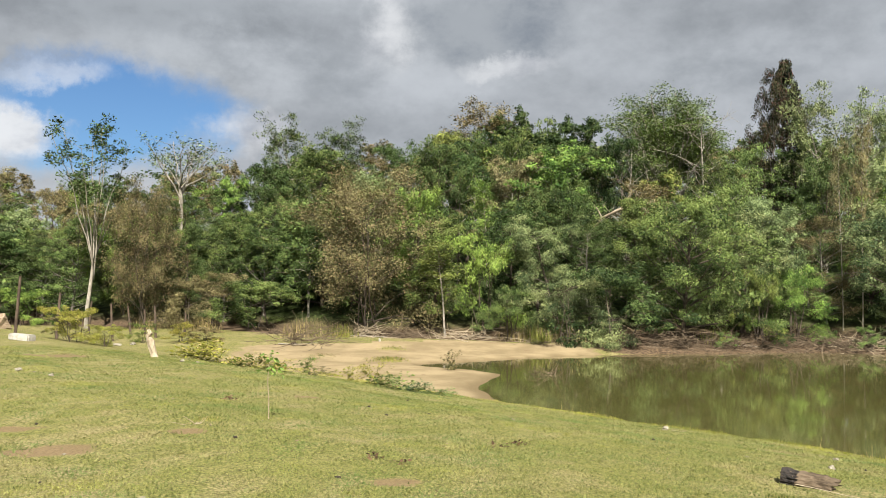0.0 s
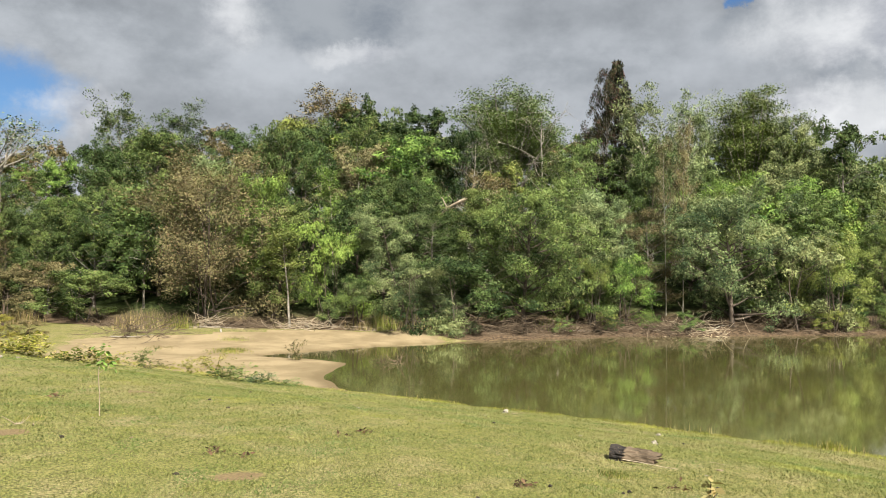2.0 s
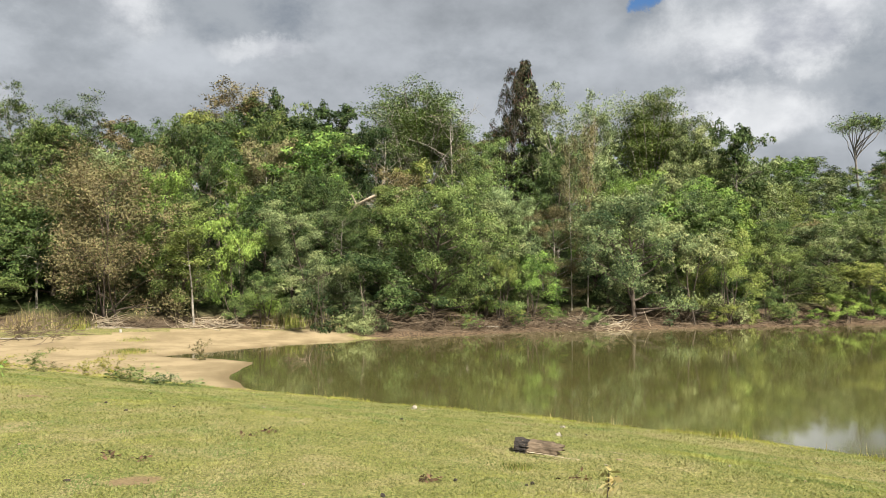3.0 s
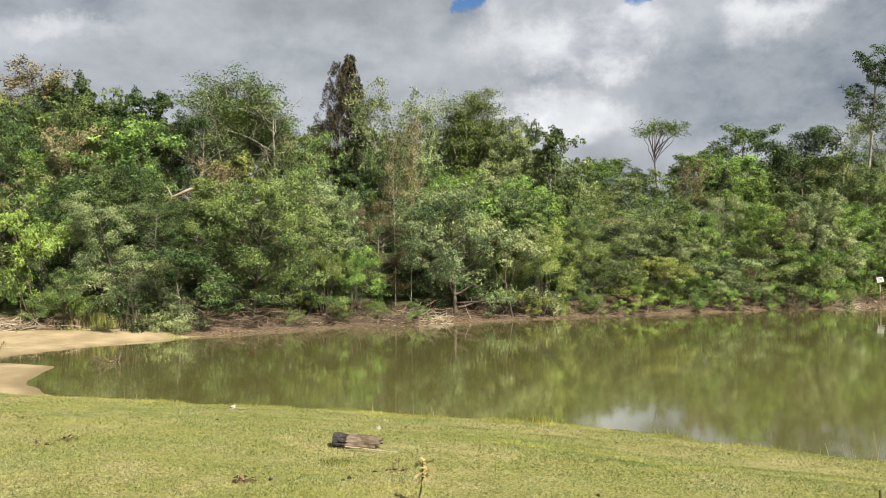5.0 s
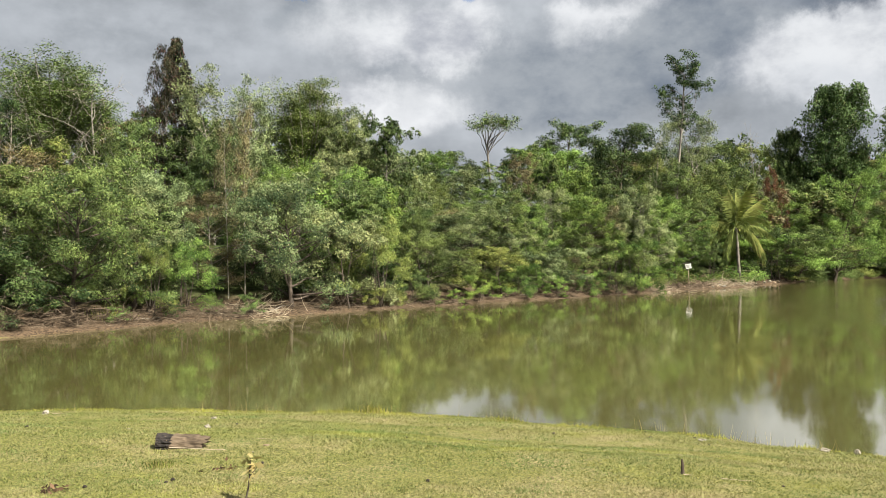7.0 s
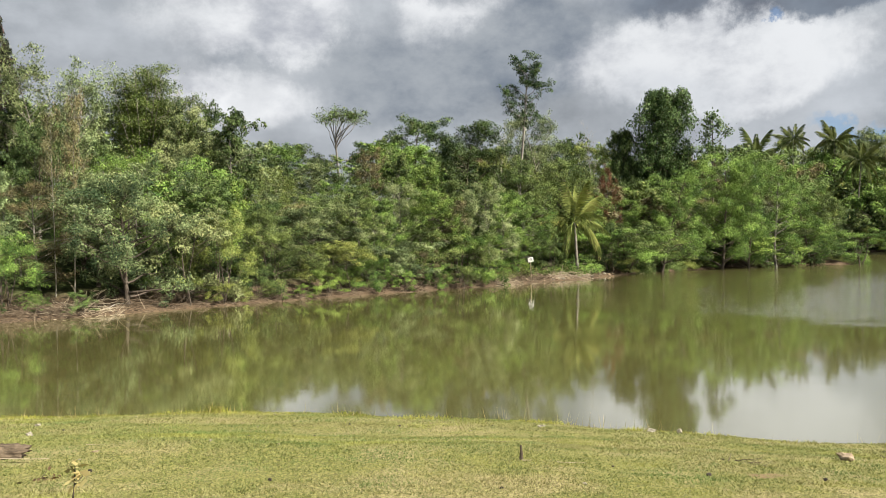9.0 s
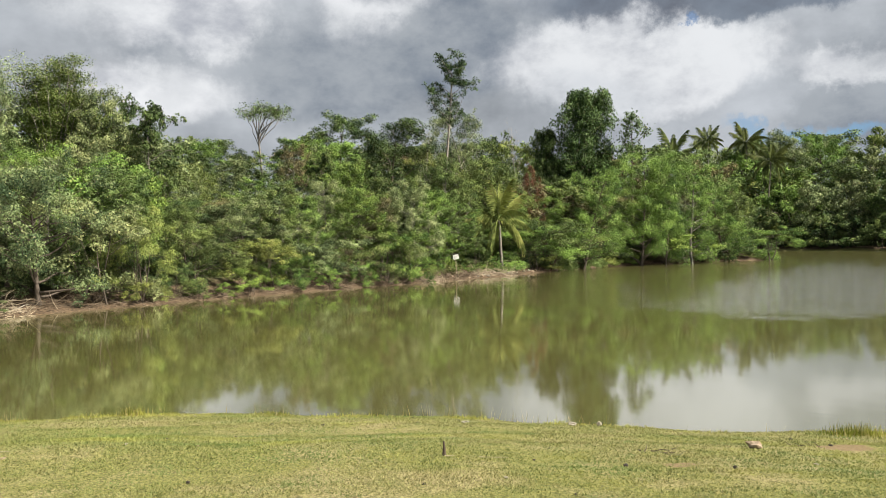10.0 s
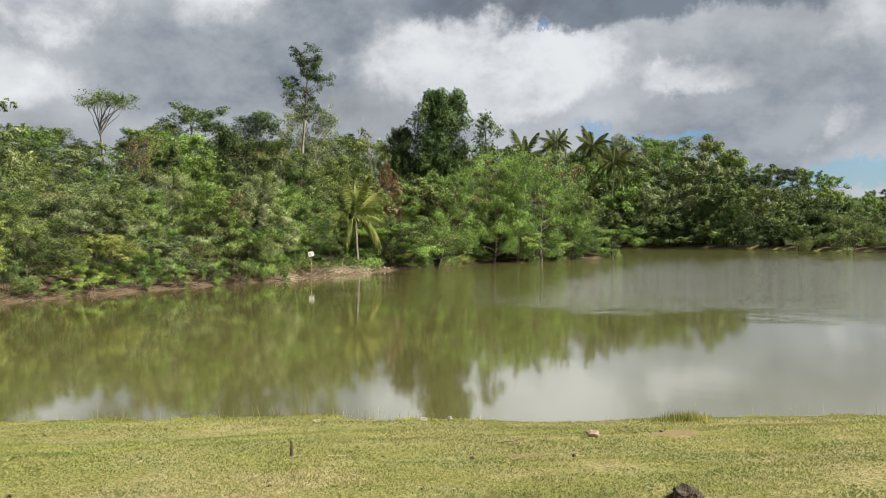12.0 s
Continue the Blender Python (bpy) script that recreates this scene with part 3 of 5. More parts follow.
def tree_meshes(seed, h, r_trunk, base, wide, limbs, leaves, size, form="round", mat="mid", bark=None, spread=0.22, droop=0.0, slim=0.5, stems=1, thin=False, twigs=5, bare=0.0, top=None, lean=0.10, wander=0.07, tufts=0.0):
    """Trunk with its limbs, and crown of one kind of tree, h metres high, its crown wide metres across and from base * h up."""
    rng = np.random.default_rng(seed)
    bark = bark or BARK
    top = top or {"bush": 0.75, "umbrella": 0.8, "vase": 0.6}.get(form, 0.9)
    trunks, wood, centres, spreads, outs = [], [], [], [], []
    middle = np.array([0, 0, h * (base + 0.45 * (1 - base))])
    for stem in range(stems):
        tilt = rng.normal(0, lean if stems == 1 else 0.28, 2)
        foot = np.zeros(3) if stems == 1 else np.array([*rng.normal(0, 0.10 * wide, 2), 0])
        main = bent(rng, foot + (0, 0, -0.3), (tilt[0], tilt[1], 1), h * top + 0.3, 9, 0.08, wander)
        r = r_trunk * (1 if stems == 1 else rng.uniform(0.5, 0.9))
        taper = r * np.linspace(1, 0.2, len(main)) ** 0.9
        taper[0] *= 1.4
        trunks.append(tube(main, taper, 7))
        n = max(3, limbs // stems)
        for i in range(n):
            v = (i + rng.uniform(0, 0.9)) / n
            f = base + (0.97 - base) * v
            k = min(f / max(top, 0.01), 0.995) * (len(main) - 1) if form not in ("vase", "umbrella") else (base + (top - base) * v) / top * (len(main) - 1)
            start = along(main, k)
            length = 0.5 * wide * reach_of(form, v, rng) * rng.uniform(0.7, 1.25)
            turn = i * 2.4 + rng.uniform(-0.7, 0.7)
            rise = RISE[form][0] + RISE[form][1] * v
            if form in ("vase", "umbrella"):
                length *= math.hypot(1, rise)
            limb = bent(rng, start, (math.cos(turn), math.sin(turn), rise), length, 5, -0.03 if droop else 0.04, 0.16)
            rl = max(0.014, np.interp(k, range(len(taper)), taper) * 0.55)
            wood.append(tube(limb, rl * np.linspace(1, 0.25, len(limb)), 4))
            for q in range(twigs):
                at = along(limb, (1 - 0.65 * rng.uniform() ** 1.3) * (len(limb) - 1.01))
                twig = bent(rng, at, rng.normal(0, 1, 3) * (1, 1, 0.7) + (math.cos(turn) * 0.6, math.sin(turn) * 0.6, 0.4), max(0.3, length * rng.uniform(0.22, 0.5)), 2, 0.0, 0.25)
                wood.append(tube(twig[[0, 2]], max(0.008, rl * 0.4) * np.array([1, 0.35]), 3))
                if rng.uniform() < bare:
                    continue
                if tufts:
                    for end in (rng.uniform(0.7, 1.3), 1.98):
                        centres.append(along(twig, end))
                        spreads.append(0.74 * tufts * rng.uniform(0.5, 1.4))
                    continue
                for end in (1.0, 1.5, 1.98):
                    centres.append(along(twig, end) + rng.normal(0, 0.08, 3))
                    spreads.append(spread * rng.uniform(0.5, 1.3))
            if rng.uniform() >= bare:
                centres.append(limb[-1])
                spreads.append((tufts or spread) * rng.uniform(0.6, 1.2))
    body = mesh_of("trunk", *joined(trunks + wood), bark, True)
    if not leaves:
        return body, None
    centres = np.array(centres)
    outs = centres - middle
    outs /= np.linalg.norm(outs, axis=1, keepdims=True) + 1e-9
    if tufts:
        crown = clumped_leaves(rng, centres, np.array(spreads), outs, leaves, size, droop, slim, thin)
    else:
        crown = leaves_at(rng, centres, np.array(spreads), outs, leaves, size, droop, slim, 0.6, thin)
    return body, mesh_of("crown", *crown, LEAF[mat])


KINDS = {}


def kind(name, *args, **options):
    KINDS[name] = (args[1], args[4], tree_meshes(*args, **options))


def plant(name, thing, x, y, tall, mat=None, turn=0.0, broad=1.0, label="", category="tree", group="", sink=0.0, wide=None):
    """One tree of a kind, tall metres high, standing on the ground at x, y."""
    h, w, (trunk, crown) = KINDS[name]
    root = new(thing)
    s = tall / h
    if wide:
        broad = wide / (w * s)
    root.matrix_world = pose(x, y, height(x, y) - sink, 0, 0, turn) @ Matrix.Diagonal((s * broad, s * broad, s, 1))
    part("trunk", trunk, root)
    if crown:
        leafy = part("crown", crown, root)
        if mat:
            leafy.material_slots[0].link = "OBJECT"
            leafy.material_slots[0].material = LEAF[mat]
    return tagged(root, label, category, group)


def parasol_meshes(seed, h, wide, r_trunk, limbs, leaves, size, mat, bark, fork_at=0.70, drop=0.045, tuft=0.035, twigs=7):
    """A tree whose bare limbs fan from a fork to one thin layer of leaves, level or domed."""
    rng = np.random.default_rng(seed)
    fork = h * fork_at
    main = bent(rng, (0, 0, -0.3), (rng.normal(0, 0.05), rng.normal(0, 0.05), 1), fork + 0.3, 6, 0.02, 0.04)
    wood, centres = [tube(main, r_trunk * np.linspace(1.3, 0.7, 7), 7)], []
    for i in range(limbs):
        turn, out = i * 2.4 + rng.uniform(-0.3, 0.3), 0.5 * wide * math.sqrt((i + 0.6) / limbs) * rng.uniform(0.85, 1.1)
        end = np.array([math.cos(turn) * out, math.sin(turn) * out, h * (0.97 - drop * (2 * out / wide) ** 2) + rng.normal(0, 0.12)])
        start = main[-1] - (0, 0, 0.14 * h * rng.uniform())
        k = np.linspace(0, 1, 7)[:, None]
        limb = start + (end - start) * np.concatenate([k ** 0.9, k ** 0.9, k ** 0.8], 1) + rng.normal(0, 0.06, (7, 3)) * np.sin(np.pi * k)
        wood.append(tube(limb, r_trunk * 0.42 * np.linspace(1, 0.25, 7), 5))
        for q in range(twigs):
            at = along(limb, rng.uniform(3.4, 5.99) if drop < 0.1 else rng.uniform(2.2, 5.99))
            tip = at + rng.normal(0, 0.10 * wide, 3) * (1, 1, 0.2)
            tip[2] = max(tip[2], (end if drop < 0.1 else at)[2] - 0.05 * h) + rng.normal(0, 0.05) + (0 if drop < 0.1 else 0.05 * h * rng.uniform())
            wood.append(tube(np.array([at, (at + tip) / 2 + (0, 0, 0.05), tip]), r_trunk * 0.12 * np.array([1, 0.7, 0.4]), 3))
            centres += [tip, tip + rng.normal(0, 0.05 * wide, 3) * (1, 1, 0.25), (at + tip) / 2 + (0, 0, 0.1)]
    centres = np.array(centres)
    crown = leaves_at(rng, centres, np.full(len(centres), tuft * wide), np.tile([0, 0, 0.5], (len(centres), 1)), leaves, size, 0.1, 0.5, 0.8, True)
    return mesh_of("trunk", *joined(wood), bark, True), mesh_of("crown", *crown, LEAF[mat])


# seed, height, trunk radius, crown base, crown width, limbs, leaves, leaf size
kind("round_a", 11, 7.0, 0.13, 0.10, 5.2, 34, 28000, 0.098, slim=0.62, thin=True, twigs=4, tufts=0.50)
kind("round_b", 12, 7.0, 0.12, 0.12, 4.8, 34, 26600, 0.090, bark=BARK_GREY, slim=0.60, thin=True, twigs=4, tufts=0.44)
kind("round_c", 13, 8.0, 0.14, 0.12, 5.0, 32, 25200, 0.106, slim=0.64, thin=True, twigs=4, tufts=0.52)
kind("wide_a", 51, 5.5, 0.14, 0.10, 6.4, 36, 33600, 0.092, slim=0.62, thin=True, twigs=4, tufts=0.46)
kind("dry_a", 52, 5.5, 0.07, 0.03, 6.2, 60, 46000, 0.086, form="bush", stems=6, bark=BARK, slim=0.55, thin=True, twigs=5, spread=0.30, top=0.92)
kind("fine_a", 14, 7.0, 0.10, 0.07, 4.6, 34, 26600, 0.100, form="column", slim=0.36, thin=True, twigs=4, droop=0.35, tufts=0.46)
kind("fine_b", 15, 8.0, 0.10, 0.10, 4.8, 32, 25200, 0.108, form="round", bark=BARK_GREY, slim=0.36, thin=True, twigs=4, droop=0.3, tufts=0.48)
kind("plume", 63, 8.0, 0.10, 0.10, 4.6, 52, 24000, 0.105, form="round", bark=BARK_GREY, slim=0.36, thin=True, twigs=5, droop=0.2, tufts=0.40)
kind("open_a", 45, 7.5, 0.11, 0.26, 4.6, 28, 10000, 0.135, form="sparse", bark=BARK_PALE, slim=0.55, thin=True, spread=0.27, twigs=5, bare=0.25)
kind("back_a", 41, 7.5, 0.12, 0.24, 5.0, 24, 11050, 0.143, slim=0.62, thin=True, twigs=3, tufts=0.55)
kind("back_b", 42, 8.0, 0.12, 0.28, 4.8, 24, 11050, 0.143, bark=BARK_GREY, slim=0.62, thin=True, twigs=3, tufts=0.52)
kind("back_full", 47, 8.0, 0.13, 0.16, 5.4, 30, 14300, 0.139, slim=0.60, thin=True, twigs=4, tufts=0.52)
kind("back_fine", 43, 8.0, 0.10, 0.24, 4.8, 24, 11050, 0.151, form="round", bark=BARK_PALE, slim=0.42, thin=True, twigs=3, tufts=0.50)
kind("back_bush", 44, 3.2, 0.045, 0.02, 3.8, 16, 4000, 0.20, form="bush", stems=3, slim=0.6, thin=True, twigs=3, tufts=0.42)
kind("back_low", 46, 6.0, 0.12, 0.03, 5.6, 26, 9000, 0.19, form="round", slim=0.6, thin=True, twigs=3, tufts=0.55)
kind("bush_a", 16, 3.2, 0.045, 0.04, 3.8, 22, 14000, 0.080, form="bush", stems=4, slim=0.62, thin=True, twigs=3, tufts=0.34)
kind("bush_b", 17, 3.2, 0.045, 0.04, 3.6, 22, 15399, 0.084, form="bush", stems=5, slim=0.40, droop=0.4, thin=True, twigs=3, tufts=0.34)
kind("tall_a", 18, 10.0, 0.14, 0.40, 4.6, 24, 8500, 0.18, bark=BARK_GREY, slim=0.62, thin=True, twigs=4, tufts=0.46)
kind("thin_stem", 23, 8.0, 0.07, 0.50, 2.6, 16, 4200, 0.13, form="column", bark=BARK_PALE, spread=0.24, lean=0.05, wander=0.04, thin=True)
kind("sparse_b", 20, 10.0, 0.12, 0.36, 4.6, 28, 11000, 0.145, form="sparse", bark=BARK_PALE, spread=0.25, bare=0.15, thin=True, twigs=6)
kind("tall_top", 31, 16.0, 0.16, 0.62, 4.4, 22, 9000, 0.13, form="column", bark=BARK_GREY, bare=0.22, lean=0.02, wander=0.03, tufts=0.36)
KINDS["parasol"] = (8.0, 6.0, parasol_meshes(21, 8.0, 6.0, 0.12, 14, 4200, 0.15, "mid", BARK_GREY))
KINDS["fan"] = (13.0, 8.0, parasol_meshes(24, 13.0, 8.0, 0.20, 34, 60000, 0.14, "mid", BARK_PALE, 0.34, 0.34, 0.045, 9))
KINDS["forked"] = (11.0, 5.0, parasol_meshes(25, 11.0, 5.0, 0.085, 9, 4600, 0.15, "dark", BARK_PALE, 0.36, 0.22, 0.03, 8))
KINDS["spreading"] = (9.0, 6.0, parasol_meshes(26, 9.0, 6.0, 0.11, 12, 2200, 0.14, "grey", BARK_PALE, 0.66, 0.16, 0.03, 8))
kind("bare", 25, 8.0, 0.10, 0.30, 4.0, 18, 0, 0.2, form="sparse", bark=BARK_PALE, twigs=7)
kind("dome", 22, 14.0, 0.30, 0.06, 7.5, 70, 46000, 0.24, slim=0.62, thin=True, mat="dark", wander=0.03, twigs=6, tufts=1.05)
kind("spire", 61, 9.0, 0.13, 0.52, 3.6, 48, 14000, 0.15, form="cone", slim=0.6, thin=True, mat="maroon", twigs=4, lean=0.05, wander=0.07, top=0.99, tufts=0.30)
kind("pine_like", 26, 9.0, 0.11, 0.50, 4.2, 14, 2200, 0.2, form="cone", spread=0.25, bare=0.2)
kind("weed", 27, 0.6, 0.006, 0.10, 0.5, 8, 800, 0.055, form="bush", stems=3, spread=0.045, twigs=2, bark=STEM)
kind("leafy_weed", 28, 0.4, 0.006, 0.05, 0.7, 9, 900, 0.075, form="bush", stems=4, spread=0.06, twigs=2, bark=STEM)


def frond_mesh(seed, length, sag, mat):
    """One feathered palm leaf: an arching midrib with two rows of hanging leaflets."""
    rng = np.random.default_rng(seed)
    k = np.linspace(0, 1, 9)
    rib = np.stack([length * (k - 0.12 * sag * k * k), 0 * k, length * (0.42 * k - sag * k ** 2.1)], 1)
    verts, faces = tube(rib, 0.035 * length / 3 * np.linspace(1, 0.2, 9), 4)
    blades = []
    for side in (-1, 1):
        for i in range(56):
            g = 0.14 + 0.85 * i / 56
            p = along(rib, g * 8)
            long = length * 0.25 * math.sin(math.pi * (0.15 + 0.74 * g)) * rng.uniform(0.8, 1.15)
            way = np.array([0.50, side * 0.50, -0.45 - 0.8 * rng.uniform()])
            way /= np.linalg.norm(way)
            w = np.array([0.012, 0, 0.004]) * length / 3 * 1.1
            blades.append([p - w, p + w, p + way * long * 0.55 + w, p + way * long - (0, 0, 0.22 * long)])
    blades = np.array(blades).reshape(-1, 3)
    v, f = joined([(verts, faces), (blades, np.arange(len(blades)).reshape(-1, 4))])
    return mesh_of("frond", v, f, LEAF[mat])


FRONDS = {m: [frond_mesh(50 + i, 3.0, s, m) for i, s in enumerate((0.34, 0.66, 1.0))] for m in ("palm", "palm_dark")}


def coconut_palm(x, y, trunk_tall, frond_long, seed, label, leaning=0.06, r=0.13, count=20, mat="palm_dark", high=78):
    rng = np.random.default_rng(seed)
    root = new("palm_tree")
    root.matrix_world = pose(x, y, height(x, y))
    line = bent(rng, (0, 0, -0.2), (leaning, rng.normal(0, abs(leaning)), 1), trunk_tall + 0.2, 12, 0.02, 0.02)
    rad = r * np.linspace(1.0, 0.7, 13)
    rad[0] *= 1.6
    part("trunk", mesh_of("trunk", *tube(line, rad, 9), BARK_GREY, True), root)
    for i in range(count):
        k = i / count
        lift = math.radians(high - 112 * k + rng.uniform(-12, 12))
        f = part("frond", FRONDS[mat][min(2, int(k * 3))], root)
        f.matrix_local = Matrix.Translation(line[-1]) @ pose(0, 0, 0, 0, -math.degrees(lift) + 23, i * 137.5 + rng.uniform(-15, 15)) @ Matrix.Scale(frond_long / 3 * rng.uniform(0.85, 1.1), 4)
    return tagged(root, label, "palm tree")


# ---------------------------------------------------------------- the wood round the pond
SKYLINE = [(-31, 6.4), (-20, 7.1), (-12, 8.5), (-8, 9.2), (-4, 10.0), (2, 11.2), (8, 10.6), (11, 9.3), (13, 9.3), (20, 9.0), (28, 9.0), (34, 8.3), (38, 7.2), (43, 6.9), (50, 7.4), (55, 6.4), (60, 6.6), (64, 5.9), (72, 5.4), (78, 5.6), (83, 5.6), (87, 5.3), (90, 3.9), (95, 2.6), (100, 2.5)]
WORDS = {"mid": "green", "bright": "bright green", "dark": "dark green", "olive": "olive-brown", "grey": "grey-green", "yellow": "yellow-green", "red": "dark red", "palm": "green", "tuft": "yellow-green", "grass": "green"}
TAKEN = []


def tall_for(x, y, rise):
    """How high a thing at x, y must be to reach that many degrees over the horizon as seen from the meadow."""
    return 1.6 + math.hypot(x, y) * math.tan(radians(rise)) - height(x, y)


def lone(name, turn, rise, far, half, mat, label, thing="tree", category="tree", spin=0.0, clear=0.0, group=""):
    """A tree of its own in the direction turn, reaching rise degrees, half degrees wide to each side, far metres off."""
    x, y = far * math.sin(radians(turn)), far * math.cos(radians(turn))
    wide = 2 * far * math.tan(radians(half))
    TAKEN.append((x, y, clear))
    return plant(name, thing, x, y, 0.97 * tall_for(x, y, rise), mat, spin, 1.0, label, category, group, 0.0, wide)


def make_lone_trees():
    lone("forked", -23.8, 11.3, 48, 3.5, "dark", "tall pale-trunked tree with sparse leafy top", spin=40)
    lone("spreading", -17.8, 10.3, 58, 3.7, "grey", "pale-trunked tree with nearly bare spreading limbs")
    lone("dry_a", -5.4, 6.8, 41, 4.6, "olive", "broad olive-brown tree with dry leaves at the sand", clear=2.6)
    lone("dry_a", -20.2, 5.6, 47, 2.6, "olive", "olive-brown tree with dry leaves beside the meadow", clear=2.0)
    lone("round_c", -1.0, 4.6, 40, 2.4, "mid", "green leafy tree at the edge of the sand")
    lone("thin_stem", 0.1, 3.0, 37.6, 1.7, "yellow", "slender pale-stemmed yellow-green young tree", clear=1.0)
    lone("bush_a", 2.9, 3.3, 39, 2.5, "bright", "bright green bushy tree catching the sun", thing="shrub", category="shrub", clear=1.5)
    lone("wide_a", 16.6, 4.7, 39.0, 4.4, "mid", "broad green tree with dark trunk over driftwood", spin=70, clear=2.2)
    lone("bush_b", 23.2, 0.9, 40.6, 2.4, "bright", "bright feathery shrub hanging over the water", thing="shrub", category="shrub", clear=1.5)
    lone("bush_a", 21.4, 1.0, 39.6, 1.4, "yellow", "yellow-green shrub hanging over the water", thing="shrub", category="shrub")
    lone("wide_a", 30.6, 4.0, 42, 4.2, "grey", "grey-green leafy tree with pale stems at the waterline", clear=2.5)
    lone("bush_a", 34.0, 2.9, 43, 3.4, "grey", "grey-green drooping shrub at the waterline", thing="shrub", category="shrub", clear=1.5)
    lone("bush_b", 36.2, 2.2, 43.5, 2.6, "yellow", "yellow-green drooping shrub at the waterline", thing="shrub", category="shrub")
    lone("fan", 15.4, 13.5, 55, 4.3, "mid", "tall many-stemmed tree with bare grey branches", spin=20)
    for turn, rise, far, half, mat in ((-8.3, 9.0, 57, 2.4, "mid"), (-3.4, 9.8, 57, 2.4, "dark"), (10.6, 9.2, 56, 2.2, "mid"), (35.4, 8.4, 57, 2.2, "mid"), (40.0, 7.0, 100, 2.0, "bright"), (42.6, 7.0, 128, 1.8, "mid"), (46.2, 7.0, 120, 1.9, "dark"), (19.6, 8.8, 55, 2.0, "mid"), (-13.4, 8.2, 57, 2.4, "dark")):
        lone("back_full", turn, rise, far, half, mat, f"{WORDS[mat]} full-crowned tree in the wood", spin=turn * 40)
    lone("bare", 12.6, 10.2, 50, 2.2, None, "leafless pale tree among green ones", spin=15)
    lone("bare", 15.2, 10.6, 52, 2.6, None, "leafless pale tree among green ones", spin=120)
    lone("bare", 18.4, 11.2, 52, 3.0, None, "leafless pale tree among green ones", spin=200)
    lone("round_b", 22.1, 12.6, 57, 1.8, "maroon", "tall narrow tree with dark reddish leaves", spin=200)
    lone("spire", 23.7, 15.1, 58, 1.35, "maroon", "tall and narrow dark tree with a pointed top", spin=90)
    lone("sparse_b", -10.6, 11.2, 60, 1.9, "mid", "tall green tree rising over the wood", spin=10)
    lone("sparse_b", -6.6, 10.8, 60, 1.9, "dark", "tall green tree rising over the wood", spin=100)
    lone("sparse_b", 1.8, 12.4, 58, 2.6, "olive", "broad flat-topped tree rising over the wood", spin=200)
    lone("tall_a", 5.6, 12.0, 58, 1.8, "dark", "tall dark tree rising over the wood", spin=200)
    lone("tall_a", 8.7, 11.8, 56, 2.0, "dark", "tall dark tree rising over the wood", spin=20)
    lone("sparse_b", 25.4, 12.3, 54, 2.0, "grey", "tall sparse tree with pale limbs")
    lone("sparse_b", 27.6, 11.6, 52, 1.8, "grey", "tall sparse tree on pale poles", spin=140)
    lone("thin_stem", 26.3, 9.4, 43.0, 0.8, "olive", "slender pole tree with pale bark", clear=1.1)
    lone("thin_stem", 27.4, 10.6, 43.4, 0.8, "olive", "slender pole tree with pale bark", spin=60, clear=1.1)
    lone("fan", 31.9, 12.7, 58, 3.2, "yellow", "tall round-topped tree with fine green leaves", spin=130)
    lone("round_c", 33.6, 9.6, 56, 2.2, "grey", "grey-green leafy tree in the wood")
    lone("tall_a", 37.0, 9.9, 52, 1.9, "dark", "dark green tree with layered top", spin=33)
    lone("parasol", 44.8, 9.8, 122, 2.0, "mid", "flat-topped tree with thin spreading limbs", spin=25)
    lone("back_full", 49.0, 8.7, 95, 2.4, "mid", "green broad-topped tree in the wood", spin=70)
    lone("round_a", 53.8, 7.8, 66, 3.4, "dark", "dense dark green tree with a round crown", spin=10)
    lone("tall_top", 57.2, 13.5, 68, 2.0, "dark", "very tall slender tree with a tufted top", spin=15)
    lone("bare", 55.6, 8.0, 66, 1.3, None, "leafless pale tree among green ones", spin=300)
    lone("plume", 60.1, 9.6, 76, 2.3, "grey", "pale feathery green tree above the wood", spin=50)
    lone("bare", 62.6, 7.9, 80, 0.9, None, "leafless broken tree above the wood", spin=80)
    lone("dome", 66.5, 9.8, 92, 1.9, "dark", "big dark green dome-shaped tree", spin=50)
    lone("dome", 64.7, 7.4, 90, 0.95, "dark", "dark green dense round tree", spin=200)
    lone("pine_like", 70.1, 9.2, 92, 1.7, "dark", "slender tree with open tiers of twigs")
    lone("round_b", 63.6, 4.4, 76, 1.0, "red", "dark red-leaved tree in the wood")
    lone("round_b", 55.3, 3.6, 59.5, 2.0, "grey", "slim-trunked grey-green tree at the water", spin=66, clear=1.5)
    lone("round_a", 51.1, 3.3, 57, 2.3, "bright", "bright green bushy tree at the water", spin=200, clear=2)
    lone("wide_a", 43.6, 2.2, 52, 3.4, "grey", "grey-green fine-leaved tree at the water", spin=310, clear=2)
    lone("fine_a", 66.9, 4.7, 76, 2.2, "bright", "bright feathery green tree at the water", spin=10, clear=1)
    lone("fine_a", 70.8, 5.8, 82, 2.4, "bright", "bright feathery green tree at the water", spin=80, clear=1)
    lone("fine_b", 74.2, 5.0, 86, 2.4, "bright", "bright feathery green tree leaning over the pond", spin=150, clear=1)
    lone("fine_a", 76.4, 3.4, 92, 1.7, "bright", "bright feathery green tree at the point", spin=220, clear=1)
    lone("fine_a", 72.5, 5.0, 84, 1.7, "bright", "bright feathery green tree at the water", spin=300, clear=1)
    lone("bush_b", 78.6, 0.35, 95.5, 2.1, "bright", "bright green shrub standing in the water", thing="shrub", category="shrub", clear=2)
    lone("bare", 78.9, 5.9, 180, 1.0, None, "white-limbed leafless tree behind the point", spin=20)
    lone("round_c", 79.6, 6.4, 190, 1.7, "grey", "grey-green leafy tree behind the point", spin=20)
    lone("round_a", 82.2, 5.8, 200, 1.8, "bright", "bright green leafy tree behind the point", spin=120)
